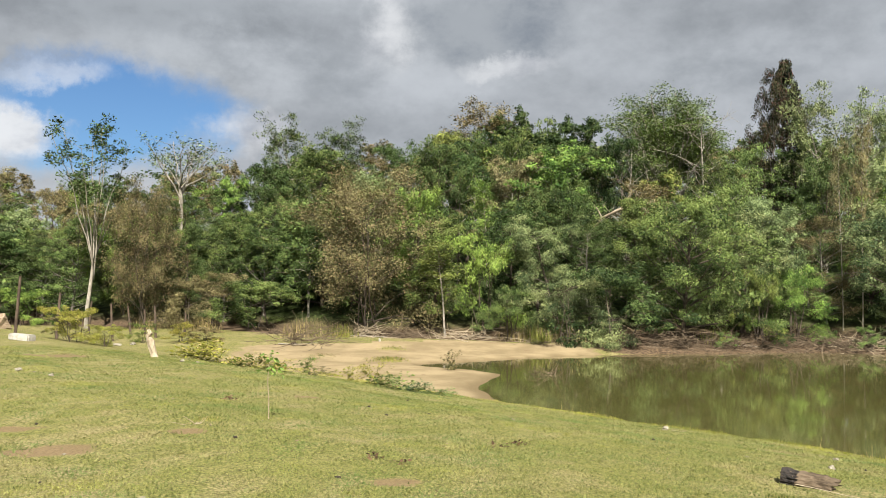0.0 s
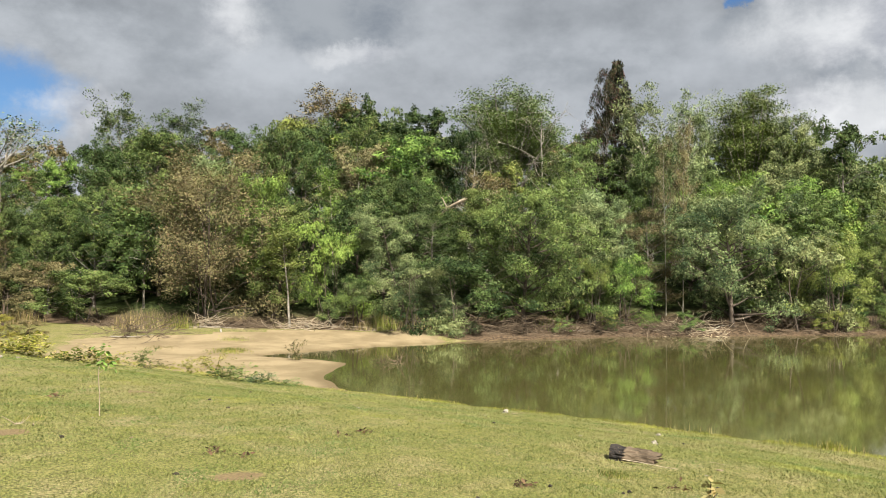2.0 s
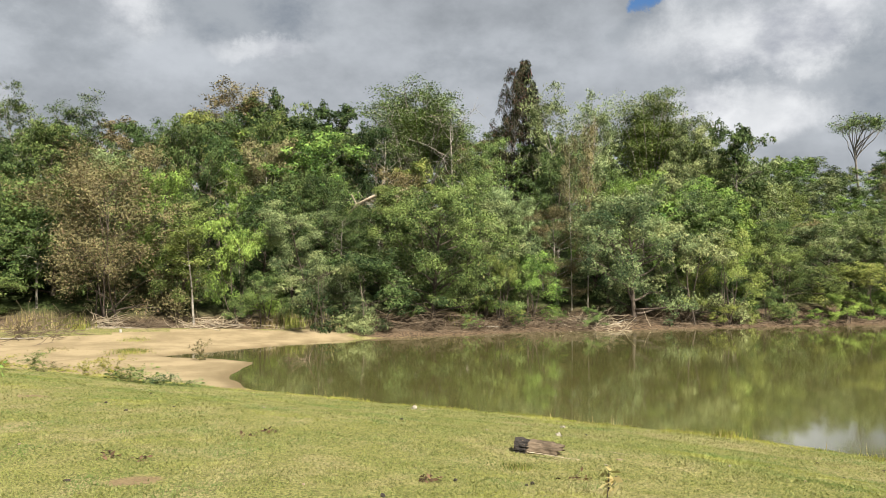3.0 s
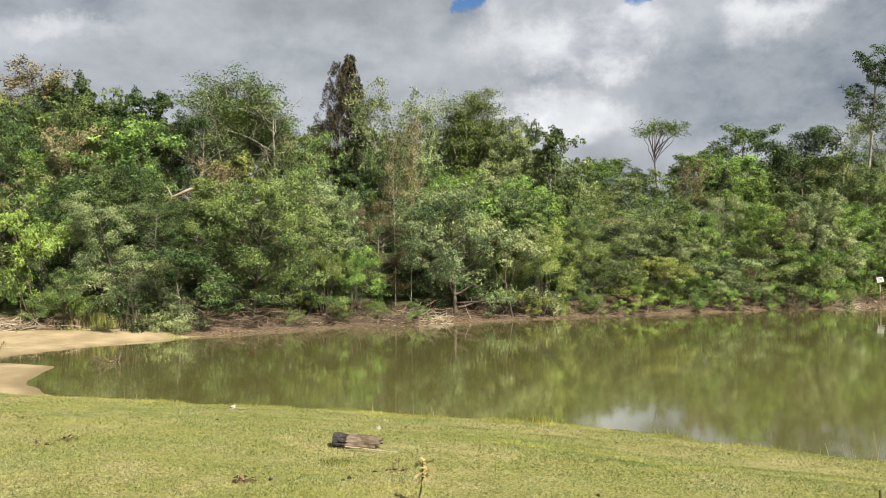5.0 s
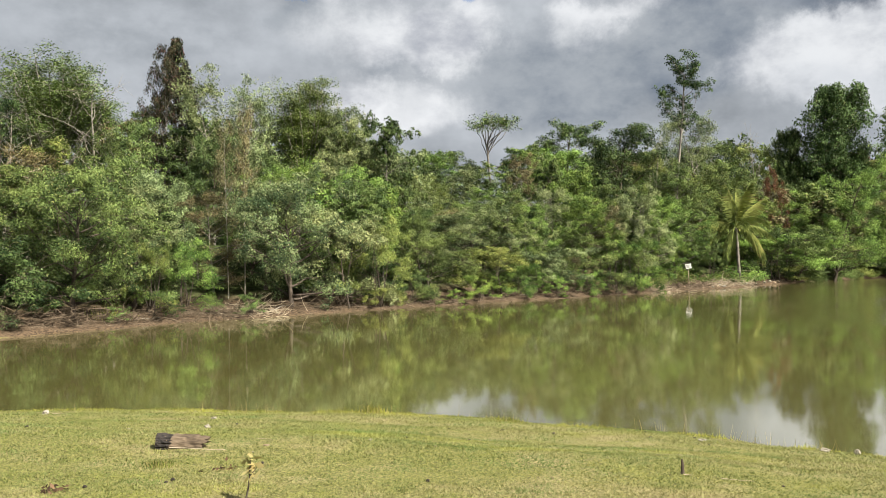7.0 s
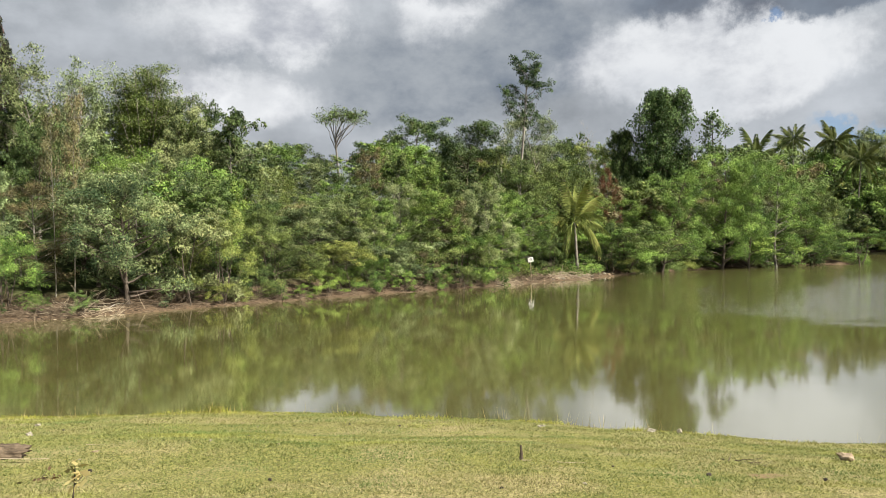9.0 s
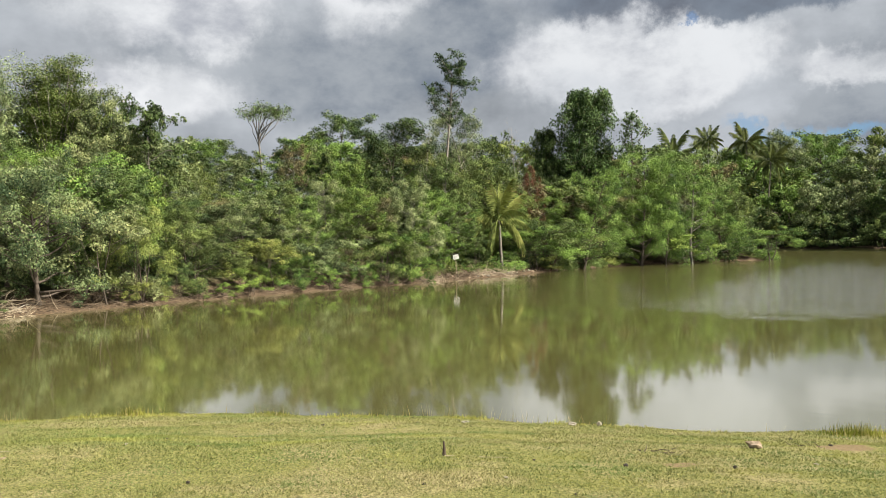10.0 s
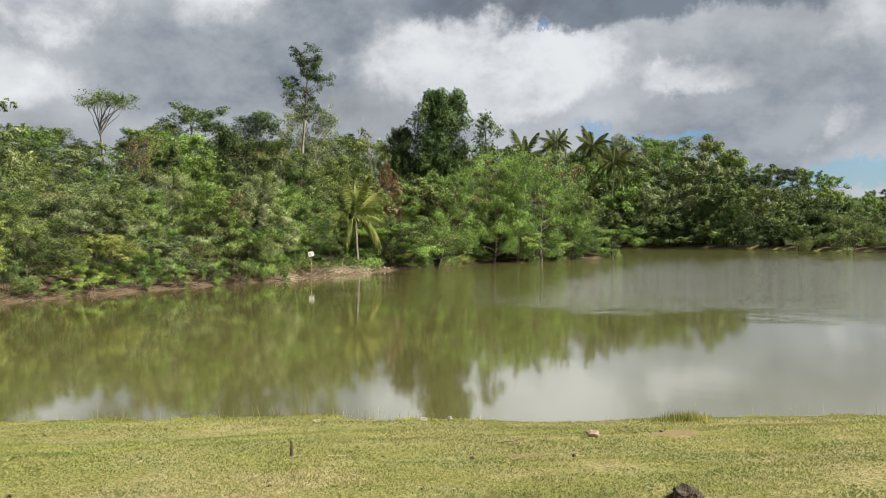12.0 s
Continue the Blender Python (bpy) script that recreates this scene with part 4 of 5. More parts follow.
    lone("bush_b", 93.4, 1.2, 111, 2.0, "mid", "round green bush at the far waterline", thing="shrub", category="shrub")
    for i, (turn, rise, far, long) in enumerate(((73.0, 6.5, 118, 4.4), (75.3, 6.9, 160, 3.6), (77.4, 6.8, 170, 4.6), (68.4, 6.0, 92, 3.4), (78.8, 5.6, 150, 4.2))):
        x, y = far * math.sin(radians(turn)), far * math.cos(radians(turn))
        coconut_palm(x, y, tall_for(x, y, rise) - long * 0.55, long, 60 + i, "coconut palm rising from the wood")
    coconut_palm(58.3, 31.9, 4.2, 3.5, 71, "young coconut palm with arching fronds beside the pond", leaning=-0.12, r=0.14, count=18, mat="palm", high=92)
    TAKEN.append((58.6, 32.2, 1.8))
    TAKEN.append((51.6, 32.4, 1.6))
    lone("round_b", 57.9, 5.0, 65, 2.4, "mid", "green leafy tree behind the sign", spin=20)
    lone("round_a", 60.6, 5.0, 73, 2.4, "mid", "green leafy tree behind the young palm", spin=140)
    lone("bush_b", 59.3, 0.3, 64.5, 0.9, "mid", "low green shrub on the bank", thing="shrub", category="shrub")
    lone("bush_a", 57.0, 0.8, 63, 1.0, "bright", "low green shrub on the bank", thing="shrub", category="shrub")
    lone("bush_a", 63.4, 1.2, 70, 1.3, "dark", "low dark shrub on the bank", thing="shrub", category="shrub")


make_lone_trees()


def wood_line(offset, spacing, rng):
    """Spots along the far shore, offset metres inland."""
    xs = np.linspace(-46, 94, 1400)
    ys = np.interp(xs, [p[0] for p in FAR_SHORE], [p[1] for p in FAR_SHORE])
    ys = np.convolve(np.pad(ys, 40, mode="edge"), np.ones(81) / 81, mode="valid")
    run = np.concatenate([[0], np.cumsum(np.hypot(np.diff(xs), np.diff(ys)))])
    nx, ny = -np.gradient(ys, xs), np.ones_like(xs)
    n = np.hypot(nx, ny)
    at = rng.uniform(0, spacing)
    while at < run[-1]:
        x, y = np.interp(at, run, xs + nx / n * offset), np.interp(at, run, ys + ny / n * offset)
        yield x + rng.uniform(-0.5, 0.5), y + rng.uniform(-0.8, 0.8)
        at += spacing * rng.uniform(0.75, 1.3)


def make_wood():
    rng = np.random.default_rng(5)
    rows = [  # inland, spacing, share of the skyline's height, kinds
        (1.8, 2.4, None, ["bush_a", "bush_b", "bush_a", "bush_b"]),
        (4.2, 2.5, 0.46, ["round_a", "round_b", "fine_a", "round_c", "round_b", "fine_b", "round_a", "open_a"]),
        (7.8, 3.2, 0.68, ["back_a", "back_b", "back_fine", "open_a", "fine_a", "thin_stem", "bare"]),
        (11.5, 3.8, 0.84, ["back_full", "back_b", "back_full", "tall_a", "back_fine", "open_a"]),
        (16.5, 4.4, 0.97, ["back_full", "back_full", "back_fine", "back_full", "tall_a"]),
        (0.9, 1.7, None, ["bush_b", "bush_a", "bush_b"]),
        (5.8, 2.8, 0.56, ["round_a", "back_full", "back_low", "fine_b"]),
    ]
    for offset, spacing, share, kinds in rows:
        for x, y in wood_line(offset, spacing, rng):
            turn = math.degrees(math.atan2(x, y))
            far = math.hypot(x, y)
            name = kinds[rng.integers(len(kinds))]
            odds = [0.36, 0.22, 0.14, 0.06, 0.16, 0.06] if share is None else [0.32, 0.19, 0.16, 0.14, 0.14, 0.05]
            if turn < 18:
                odds = [0.36, 0.10, 0.33, 0.12, 0.07, 0.02]
            elif turn > 26:
                odds = [0.30, 0.32, 0.07, 0.06, 0.17, 0.08]
            mat = ["mid", "bright", "dark", "olive", "grey", "yellow"][rng.choice(6, p=odds)]
            up, spin, odd = rng.uniform(0.80, 1.06), rng.uniform(0, 360), np.clip(1 + 0.15 * rng.normal(), 0.75, 1.35)
            low = rng.uniform(1.4, 3.6)
            bald = rng.uniform() < 0.6
            if 58.6 < turn < 63.4 and far < 70.5 or 56.2 < turn < 58.6 and far < 62:
                continue
            if share is None and (turn < 2 and bald or offset < 1 and turn < 11):
                continue
            if offset < 1:
                low *= 0.42
            if not -36 < turn < 86 or any(math.hypot(x - a, y - b) < c for a, b, c in TAKEN):
                continue
            if share is not None and offset < 20:
                # low trees stand before a distant part of the hill
                up *= np.interp(turn, [38.5, 41.5, 44.5, 47], [1, 0.62, 0.62, 1])
            tall = low * (1.25 if far > 60 else 1.0) if share is None else tall_for(x, y, share * np.interp(turn, [p[0] for p in SKYLINE], [p[1] for p in SKYLINE]) * up)
            wide = odd * (1.3 if far > 70 else 1.0) * np.clip(5.5 / max(tall, 1), 0.8, 1.3)
            shrub = share is None
            plant(name, "shrub" if shrub else "tree", x, y, tall, mat, spin, wide,
                  f"{WORDS[mat]} leafy shrub at the edge of the pond" if shrub else f"{WORDS[mat]} broadleaf tree in the dense wood behind the pond",
                  "shrub" if shrub else "tree", "shrubs along the pond" if shrub else "trees of the wood")


make_wood()


def hill_wood():
    """The trees further up the hill behind the pond, too far to tell apart: one mesh."""
    rng = np.random.default_rng(77)
    shapes = []
    for seed in (91, 92, 93, 94):
        trunk, crown = tree_meshes(seed, 8.0, 0.12, 0.20, 5.4, 26, 5200, 0.21, slim=0.6, thin=True, twigs=3, tufts=0.52)
        co = np.empty(len(crown.vertices) * 3, np.float32)
        crown.vertices.foreach_get("co", co)
        shapes.append(co.reshape(-1, 3))
        bpy.data.meshes.remove(trunk)
        bpy.data.meshes.remove(crown)
    verts, slots = [], []
    mats = ["mid", "bright", "dark", "olive", "grey", "yellow"]
    for offset, spacing, share in ((22, 4.6, 0.95), (30, 5.5, 0.93), (44, 6.5, 0.95), (66, 7.5, 0.97), (95, 8.5, 1.0)):
        for x, y in wood_line(offset, spacing, rng):
            turn, pick, up, spin = math.degrees(math.atan2(x, y)), rng.integers(4), rng.uniform(0.84, 1.04), rng.uniform(0, 2 * math.pi)
            mat, broad = rng.choice(6, p=[0.34, 0.10, 0.31, 0.14, 0.08, 0.03] if turn < 20 else [0.32, 0.24, 0.15, 0.11, 0.12, 0.06]), rng.uniform(0.85, 1.2)
            if not -40 < turn < 84:
                continue
            up *= 1 - np.interp(turn, [38.5, 41.5, 44.5, 47], [0, 1, 1, 0]) * np.interp(offset, [22, 30, 44, 66, 80], [0.36, 0.30, 0.18, 0.06, 0])
            tall = max(4.0, tall_for(x, y, share * up * np.interp(turn, [p[0] for p in SKYLINE], [p[1] for p in SKYLINE])))
            wide = tall / 8 * broad * np.clip(9 / tall, 0.7, 1.2)
            p = shapes[pick]
            verts.append(np.stack([(p[:, 0] * math.cos(spin) - p[:, 1] * math.sin(spin)) * wide + x, (p[:, 0] * math.sin(spin) + p[:, 1] * math.cos(spin)) * wide + y, p[:, 2] * tall / 8 + height(x, y)], 1))
            slots.append(np.full(len(p) // 3, mat, np.int32))
    verts, slots = np.concatenate(verts), np.concatenate(slots)
    me = mesh_of("hill_wood", verts, np.arange(len(verts)).reshape(-1, 3))
    for m in mats:
        me.materials.append(LEAF[m])
    me.polygons.foreach_set("material_index", slots)
    tagged(new("hill_wood", me), "dense green wood covering the hill behind the pond", "wood", kind="stuff")


hill_wood()


def far_wood():
    """The bank at the far end of the pond."""
    rng = np.random.default_rng(9)
    for back, step, share, kinds in ((2.0, 3.4, None, ["back_bush"]), (7, 4.6, 0.55, ["back_low", "back_bush", "back_low"]), (26, 5.5, 0.76, ["back_low", "back_a", "back_low"]), (72, 5.0, 1.0, ["back_full", "back_low", "back_a"])):
        for y in np.arange(-40, 62, step):
            yy = y + rng.uniform(-1.2, 1.2)
            x = np.interp(yy, [p[0] for p in EAST_SHORE], [p[1] for p in EAST_SHORE]) + back + rng.uniform(-1, 1)
            turn = math.degrees(math.atan2(x, yy))
            rise = np.interp(turn, [p[0] for p in SKYLINE], [p[1] for p in SKYLINE])
            name, mat = kinds[rng.integers(len(kinds))], ["bright", "mid", "yellow", "dark", "grey", "mid"][rng.integers(6)]
            tall = rng.uniform(3.0, 5.5) if share is None else max(2.5, tall_for(x, yy, rise * share * rng.uniform(0.85, 1.1)))
            plant(name, "tree", x, yy, tall, mat, rng.uniform(0, 360), 1.0, f"{WORDS[mat]} broadleaf tree on the far bank of the pond", "tree", "trees on the far bank", 0.0, tall * rng.uniform(0.75, 1.1) if share else tall * 1.5)


far_wood()


# ---------------------------------------------------------------- grass and small things on the meadow
def blades(seed, spots, tall, wide, lean=0.5):
    """Grass blades, one slim triangle each, at spots x, y, z."""
    rng = np.random.default_rng(seed)
    n = len(spots)
    turn, tip = rng.uniform(0, 2 * np.pi, n), rng.uniform(0, 2 * np.pi, n)
    side = np.stack([np.cos(turn), np.sin(turn), 0 * turn], 1) * (wide * rng.uniform(0.6, 1.4, n))[:, None]
    out = (tall * lean * rng.uniform(0.2, 1.6, n))[:, None] * np.stack([np.cos(tip), np.sin(tip), 0 * tip], 1)
    top = spots + out + np.stack([0 * tall, 0 * tall, tall], 1)
    verts = np.stack([spots - side, spots + side, top], 1).reshape(-1, 3)
    return verts, np.arange(3 * n).reshape(-1, 3)


def make_grass():
    rng = np.random.default_rng(3)
    n = 900000
    r = 3.6 * (24 / 3.6) ** (rng.uniform(0, 1, n) ** 0.85)
    a = np.radians(rng.uniform(-33, 100, n))
    x, y = r * np.sin(a), r * np.cos(a)
    s = inland(x, y)
    patchy = wobble(x, y, 0.55, 1.3) + 0.7 * wobble(x, y, 0.17, 4.2) + 0.6 * wobble(x, y, 0.06, 2.2) + 0.5 * rng.normal(0, 1, n)
    keep = (s > 0.12) & (patchy - 2.2 * worn(x, y) > -0.95)
    x, y, r, s, patchy = x[keep], y[keep], r[keep], s[keep], patchy[keep]
    x, y, r, s, patchy = (v[:540000] for v in (x, y, r, s, patchy))
    z = land(x, y)[0] - 0.004
    tall = np.clip(0.012 + 0.0035 * patchy, 0.006, 0.021) * (1 + 0.03 * r) * np.random.default_rng(4).uniform(0.5, 1.5, len(x))
    me = mesh_of("grass", *blades(6, np.stack([x, y, z], 1), tall, 0.0024 + 0.0006 * r, 1.0), LEAF["meadow"])
    tagged(new("grass", me), "short cropped meadow grass with dry blades", "grass", kind="stuff")


def make_bank_grass():
    """Longer, yellower grass along the near edge of the water."""
    rng = np.random.default_rng(8)
    pts = np.array(NEAR_SHORE[1:12], float)
    run = np.concatenate([[0], np.cumsum(np.hypot(*np.diff(pts, axis=0).T))])
    n = 40000
    at = rng.uniform(0, run[-1], n)
    x, y = np.interp(at, run, pts[:, 0]), np.interp(at, run, pts[:, 1])
    away = rng.exponential(0.45, n) + 0.02
    k = np.searchsorted(run, at).clip(1, len(pts) - 1)
    d = pts[k] - pts[k - 1]
    d /= np.linalg.norm(d, axis=1, keepdims=True)
    x, y = x + d[:, 1] * away, y - d[:, 0] * away
    clump = wobble(x, y, 0.35, 2.0) + 0.6 * wobble(x, y, 1.3, 5.0)
    keep = (clump + rng.normal(0, 0.35, n) > -0.15) & (inland(x, y) > -0.1)
    x, y, clump, away = x[keep], y[keep], clump[keep], away[keep]
    tall = np.clip(0.035 + 0.05 * clump, 0.02, 0.15) * np.exp(-away * 0.7) * np.random.default_rng(2).uniform(0.5, 1.7, len(x))
    # one bushy tuft and thin seed stalks
    me = mesh_of("bank_grass", *blades(9, np.stack([x, y, land(x, y)[0] - 0.004], 1), tall, np.full(len(x), 0.006), 0.4), LEAF["tuft"])
    tagged(new("bank_grass", me), "longer yellow-green grass along the water's edge", "grass", kind="stuff")


def tuft(thing, x, y, radius, tall, count, mat, seed, label, wide=0.006, category="grass", group="", kind="stuff", lean=0.35):
    rng = np.random.default_rng(seed)
    px, py = rng.normal(0, radius / 2, count), rng.normal(0, radius / 2, count)
    z0 = height(x, y)
    pz = land(x + px, y + py)[0] - z0 - 0.01
    t = tall * rng.uniform(0.4, 1.1, count) * np.exp(-0.5 * (px ** 2 + py ** 2) / radius ** 2)
    ob = new(thing, mesh_of(thing, *blades(seed + 1, np.stack([px, py, pz], 1), t, np.full(count, wide), lean), LEAF[mat]))
    ob.location = (x, y, z0)
    return tagged(ob, label, category, group, kind)


make_grass()
make_bank_grass()


def stone_material(name, dark, light, scale):
    m, t, b = material(name, 0.85, 0.25)
    place = node(t, "ShaderNodeTexCoord").outputs["Object"]
    grain = noise_of(t, place, scale, 6.0, 0.65).outputs["Fac"]
    blotch = noise_of(t, place, scale * 0.25, 3.0).outputs["Fac"]
    link(t, mixed(t, stepped(t, calc(t, "ADD", calc(t, "MULTIPLY", grain, 0.6), calc(t, "MULTIPLY", blotch, 0.4)), 0.35, 0.65), tuple(0.74 * v for v in dark), tuple(0.74 * v for v in light)), b.inputs["Base Color"])
    bumped(t, b, grain, 0.5, 0.01)
    return m


PALE_STONE = stone_material("pale_stone", (0.20, 0.175, 0.135), (0.42, 0.39, 0.31), 22.0)
TAN_STONE = stone_material("tan_stone", (0.22, 0.155, 0.10), (0.43, 0.345, 0.24), 22.0)
DARK_CLOD = stone_material("dark_clod", (0.022, 0.018, 0.014), (0.075, 0.06, 0.045), 40.0)
WHITE_BLOCK = stone_material("white_block", (0.34, 0.32, 0.28), (0.54, 0.52, 0.46), 9.0)
SIGN_WHITE = stone_material("sign_paint", (0.80, 0.80, 0.74), (0.96, 0.96, 0.90), 5.0)
SIGN_MARK = stone_material("sign_mark", (0.24, 0.26, 0.23), (0.34, 0.36, 0.32), 5.0)
LOG_BARK = bark_material("log_bark", (0.055, 0.041, 0.027), (0.22, 0.168, 0.115), 14.0)
CHAR = stone_material("charred_end", (0.010, 0.009, 0.008), (0.05, 0.042, 0.036), 30.0)
PALE_WOOD = bark_material("pale_wood", (0.30, 0.24, 0.16), (0.58, 0.50, 0.37), 9.0)
POST_WOOD = bark_material("post_wood", (0.05, 0.038, 0.028), (0.16, 0.12, 0.09), 9.0)


def lump(thing, x, y, size, mat, seed, label, category="stone", group="", rough=0.35, sink=0.25, cuts=2, kind=""):
    """A stone or clod: a ball of size x, y, z roughened and bedded in the ground."""
    bm = bmesh.new()
    bmesh.ops.create_icosphere(bm, subdivisions=cuts, radius=0.5)
    off = Vector((seed * 3.1, seed * 1.7, seed * 0.3))
    for v in bm.verts:
        k = 1 + rough * noise.noise(v.co * 2.6 + off) + rough * 0.5 * noise.noise(v.co * 6 + off)
        flat = max(abs(v.co.dot(n)) for n in (Vector((0.8, 0.5, 0.33)), Vector((-0.6, 0.7, 0.39)), Vector((0.1, -0.5, 0.86)), Vector((0.9, -0.35, -0.25))))
        k *= min(1.25, 0.36 / max(flat, 0.2))
        v.co = Vector((v.co.x * size[0], v.co.y * size[1], v.co.z * size[2])) * k
    me = bpy.data.meshes.new(thing)
    bm.to_mesh(me)
    bm.free()
    me.materials.append(mat)
    ob = new(thing, me)
    ob.matrix_world = pose(x, y, height(x, y) + size[2] * (0.5 - sink), 0, 0, seed * 77)
    return tagged(ob, label, category, group, kind)


def stick_mesh(seed, length, radius, sides=6, crook=0.15, mat=None, lift=0.0):
    rng = np.random.default_rng(seed)
    line = bent(rng, (0, 0, 0), (1, 0, lift), length, 7, 0.0, crook)
    v, f = tube(line, radius * np.linspace(1, 0.45, len(line)), sides)
    return mesh_of("stick", v, f, mat or PALE_WOOD, True)


def stick(x, y, length, radius, turn, seed, label, mat=None, lift=0.0, crook=0.12, thing="stick", up=0.0):
    ob = new(thing, stick_mesh(seed, length, radius, 6, crook * (0 if lift > 1 else 1) + 0.02, mat, lift))
    me = ob.data
    co = np.empty(len(me.vertices) * 3, np.float32)
    me.vertices.foreach_get("co", co)
    co = co.reshape(-1, 3)
    if lift < 1:
        co[:, 2] = co[:, 2] * 0.2
        a = radians(turn)
        wx, wy = x + co[:, 0] * math.cos(a) - co[:, 1] * math.sin(a), y + co[:, 0] * math.sin(a) + co[:, 1] * math.cos(a)
        co[:, 2] += land(wx, wy)[0] - height(x, y) + radius * 0.8
        me.vertices.foreach_set("co", co.ravel())
    ob.matrix_world = pose(x, y, height(x, y) + up, 0, 0, turn)
    return tagged(ob, label, "stick")


def fallen_log(x, y, length, radius, turn):
    """A short weathered log with a charred, broken end, lying in the grass."""
    root = new("log")
    root.matrix_world = pose(x, y, height(x, y) + radius * 0.42, 0, 0, turn) @ pose(0, 0, 0, 0, 95, 0)
    rng = np.random.default_rng(4)
    sides = 40
    turns = np.linspace(0, 2 * np.pi, sides, endpoint=False)
    ridge = 0.04 * np.sin(3 * turns) + 0.05 * rng.normal(size=sides)

    def skin(q0, q1, rows, proud, ragged):
        verts = []
        for i, q in enumerate(np.linspace(q0, q1, rows)):
            torn = ragged * length * (0.5 * np.sin(2 * turns + 1) + 0.5 * rng.normal(size=sides)) if i == rows - 1 else 0 * turns
            r = radius * (proud + ridge + 0.022 * rng.normal(size=sides) + 0.03 * math.sin(7 * q)) * (1 - 0.22 * max(0, q))
            for j, a in enumerate(turns):
                spot = Vector((math.cos(a), math.sin(a), q * 5))
                g = r[j] * (1 + 0.22 * noise.noise(spot * 1.7) + 0.14 * noise.noise(Vector((spot.x * 6, spot.y * 6, spot.z))))
                verts.append((g * math.cos(a) * 0.92, g * math.sin(a) * 1.1, q * length + torn[j]))
        i, j = np.meshgrid(np.arange(rows - 1), np.arange(sides), indexing="ij")
        k = (j + 1) % sides
        return np.array(verts), np.stack([i * sides + j, i * sides + k, (i + 1) * sides + k, (i + 1) * sides + j], -1).reshape(-1, 4)

    def cap(ring, sink):
        inner = ring * (0.6, 0.6, 1) + np.stack([0 * turns, 0 * turns, sink + rng.normal(0, 0.006, sides)], 1)
        v = np.concatenate([ring, inner, [[0, 0, ring[:, 2].mean() + 1.5 * sink]]])
        return v, np.array([f for m in range(sides) for o in [(m + 1) % sides] for f in ((m, o, sides + o), (m, sides + o, sides + m), (sides + m, sides + o, 2 * sides))])

    v, f = skin(-0.5, 0.5, 24, 1.0, 0.09)
    part("bark", mesh_of("bark", v, f, LOG_BARK, True), root)
    part("broken_end", mesh_of("broken_end", *cap(v[-sides:], -0.012), LOG_BARK), root)
    part("charred_end", mesh_of("charred_end", *cap(v[:sides], 0.014), CHAR), root, "black charred end of the log")
    v, f = skin(-0.503, -0.20, 9, 1.05, 0.07)
    part("charred_bark", mesh_of("charred_bark", v, f, CHAR), root, "blackened bark near the burnt end")
    return tagged(root, "short weathered brown log with charred end in the grass", "log")


fallen_log(3.11, 6.95, 0.42, 0.082, -27)
stick(2.96, 6.83, 0.50, 0.015, -57, 12, "pale crooked stick lying beside the charred log", up=0.022)
stick(5.84, 3.57, 0.12, 0.017, 20, 14, "short dark stick standing upright in the grass", POST_WOOD, 6.0, 0.03)
stick(6.0, 3.32, 0.26, 0.010, -50, 15, "pale stick lying flat in the grass")
stick(5.80, 3.53, 0.08, 0.013, -60, 16, "short pale stick end lying in the grass")
stick(3.88, 6.98, 0.20, 0.008, -35, 17, "pale thin stick lying in the grass")
stick(6.9, 4.6, 0.30, 0.008, -70, 18, "pale thin stick lying in the grass")
stick(3.95, 14.05, 0.25, 0.02, -20, 19, "pale stick on the bank near the pond")
lump("rock", 11.0, 4.72, (0.15, 0.12, 0.08), PALE_STONE, 1, "white angular rock at the water's edge", "rock")
lump("rock", 11.25, 4.40, (0.11, 0.10, 0.10), PALE_STONE, 2, "white angular rock at the water's edge", "rock")
lump("rock", 8.57, 1.66, (0.19, 0.14, 0.10), TAN_STONE, 3, "tan rock half buried in the grass", "rock")
lump("rock", 4.44, 9.3, (0.08, 0.07, 0.07), PALE_STONE, 4, "small pale rock in the grass", "rock")
lump("rock", 3.9, 14.25, (0.16, 0.12, 0.10), PALE_STONE, 5, "pale rock on the edge of the bank", "rock")
lump("rock", 10.1, 5.99, (0.15, 0.10, 0.05), PALE_STONE, 6, "flat pale rock on the edge of the bank", "rock")
lump("rock", 5.55, 11.49, (0.10, 0.08, 0.06), PALE_STONE, 7, "small pale rock in the grass", "rock")
lump("rock", -7.17, 13.72, (0.19, 0.14, 0.07), PALE_STONE, 8, "white rock in the meadow grass", "rock")
lump("rock", -6.27, 12.99, (0.11, 0.09, 0.06), PALE_STONE, 9, "white rock in the meadow grass", "rock")
lump("rock", -5.8, 18.06, (0.14, 0.12, 0.09), PALE_STONE, 10, "pale rock beside the weathered stump", "rock")
lump("rock", -6.1, 20.2, (0.12, 0.10, 0.07), PALE_STONE, 11, "pale rock beside the weathered stump", "rock")
lump("rock", -13.0, 32.2, (0.6, 0.25, 0.14), PALE_STONE, 12, "long white rock by the fence", "rock")
lump("rock", -12.7, 33.2, (0.6, 0.25, 0.13), PALE_STONE, 13, "long white rock by the fence", "rock")
lump("rock", -17.9, 32.6, (1.0, 0.8, 0.9), TAN_STONE, 14, "tan boulder at the meadow's edge", "rock")
lump("clod", 5.5, 0.40, (0.20, 0.16, 0.11), DARK_CLOD, 15, "dark clump of dead roots in the grass", "clod", rough=0.8, cuts=3)
tuft("root_tuft", 5.5, 0.40, 0.10, 0.12, 260, "reed", 90, "dry roots on the dark clump", 0.004)
lump("rock", -2.75, 35.2, (0.13, 0.11, 0.22), WHITE_BLOCK, 16, "small white stone before the driftwood", "rock")


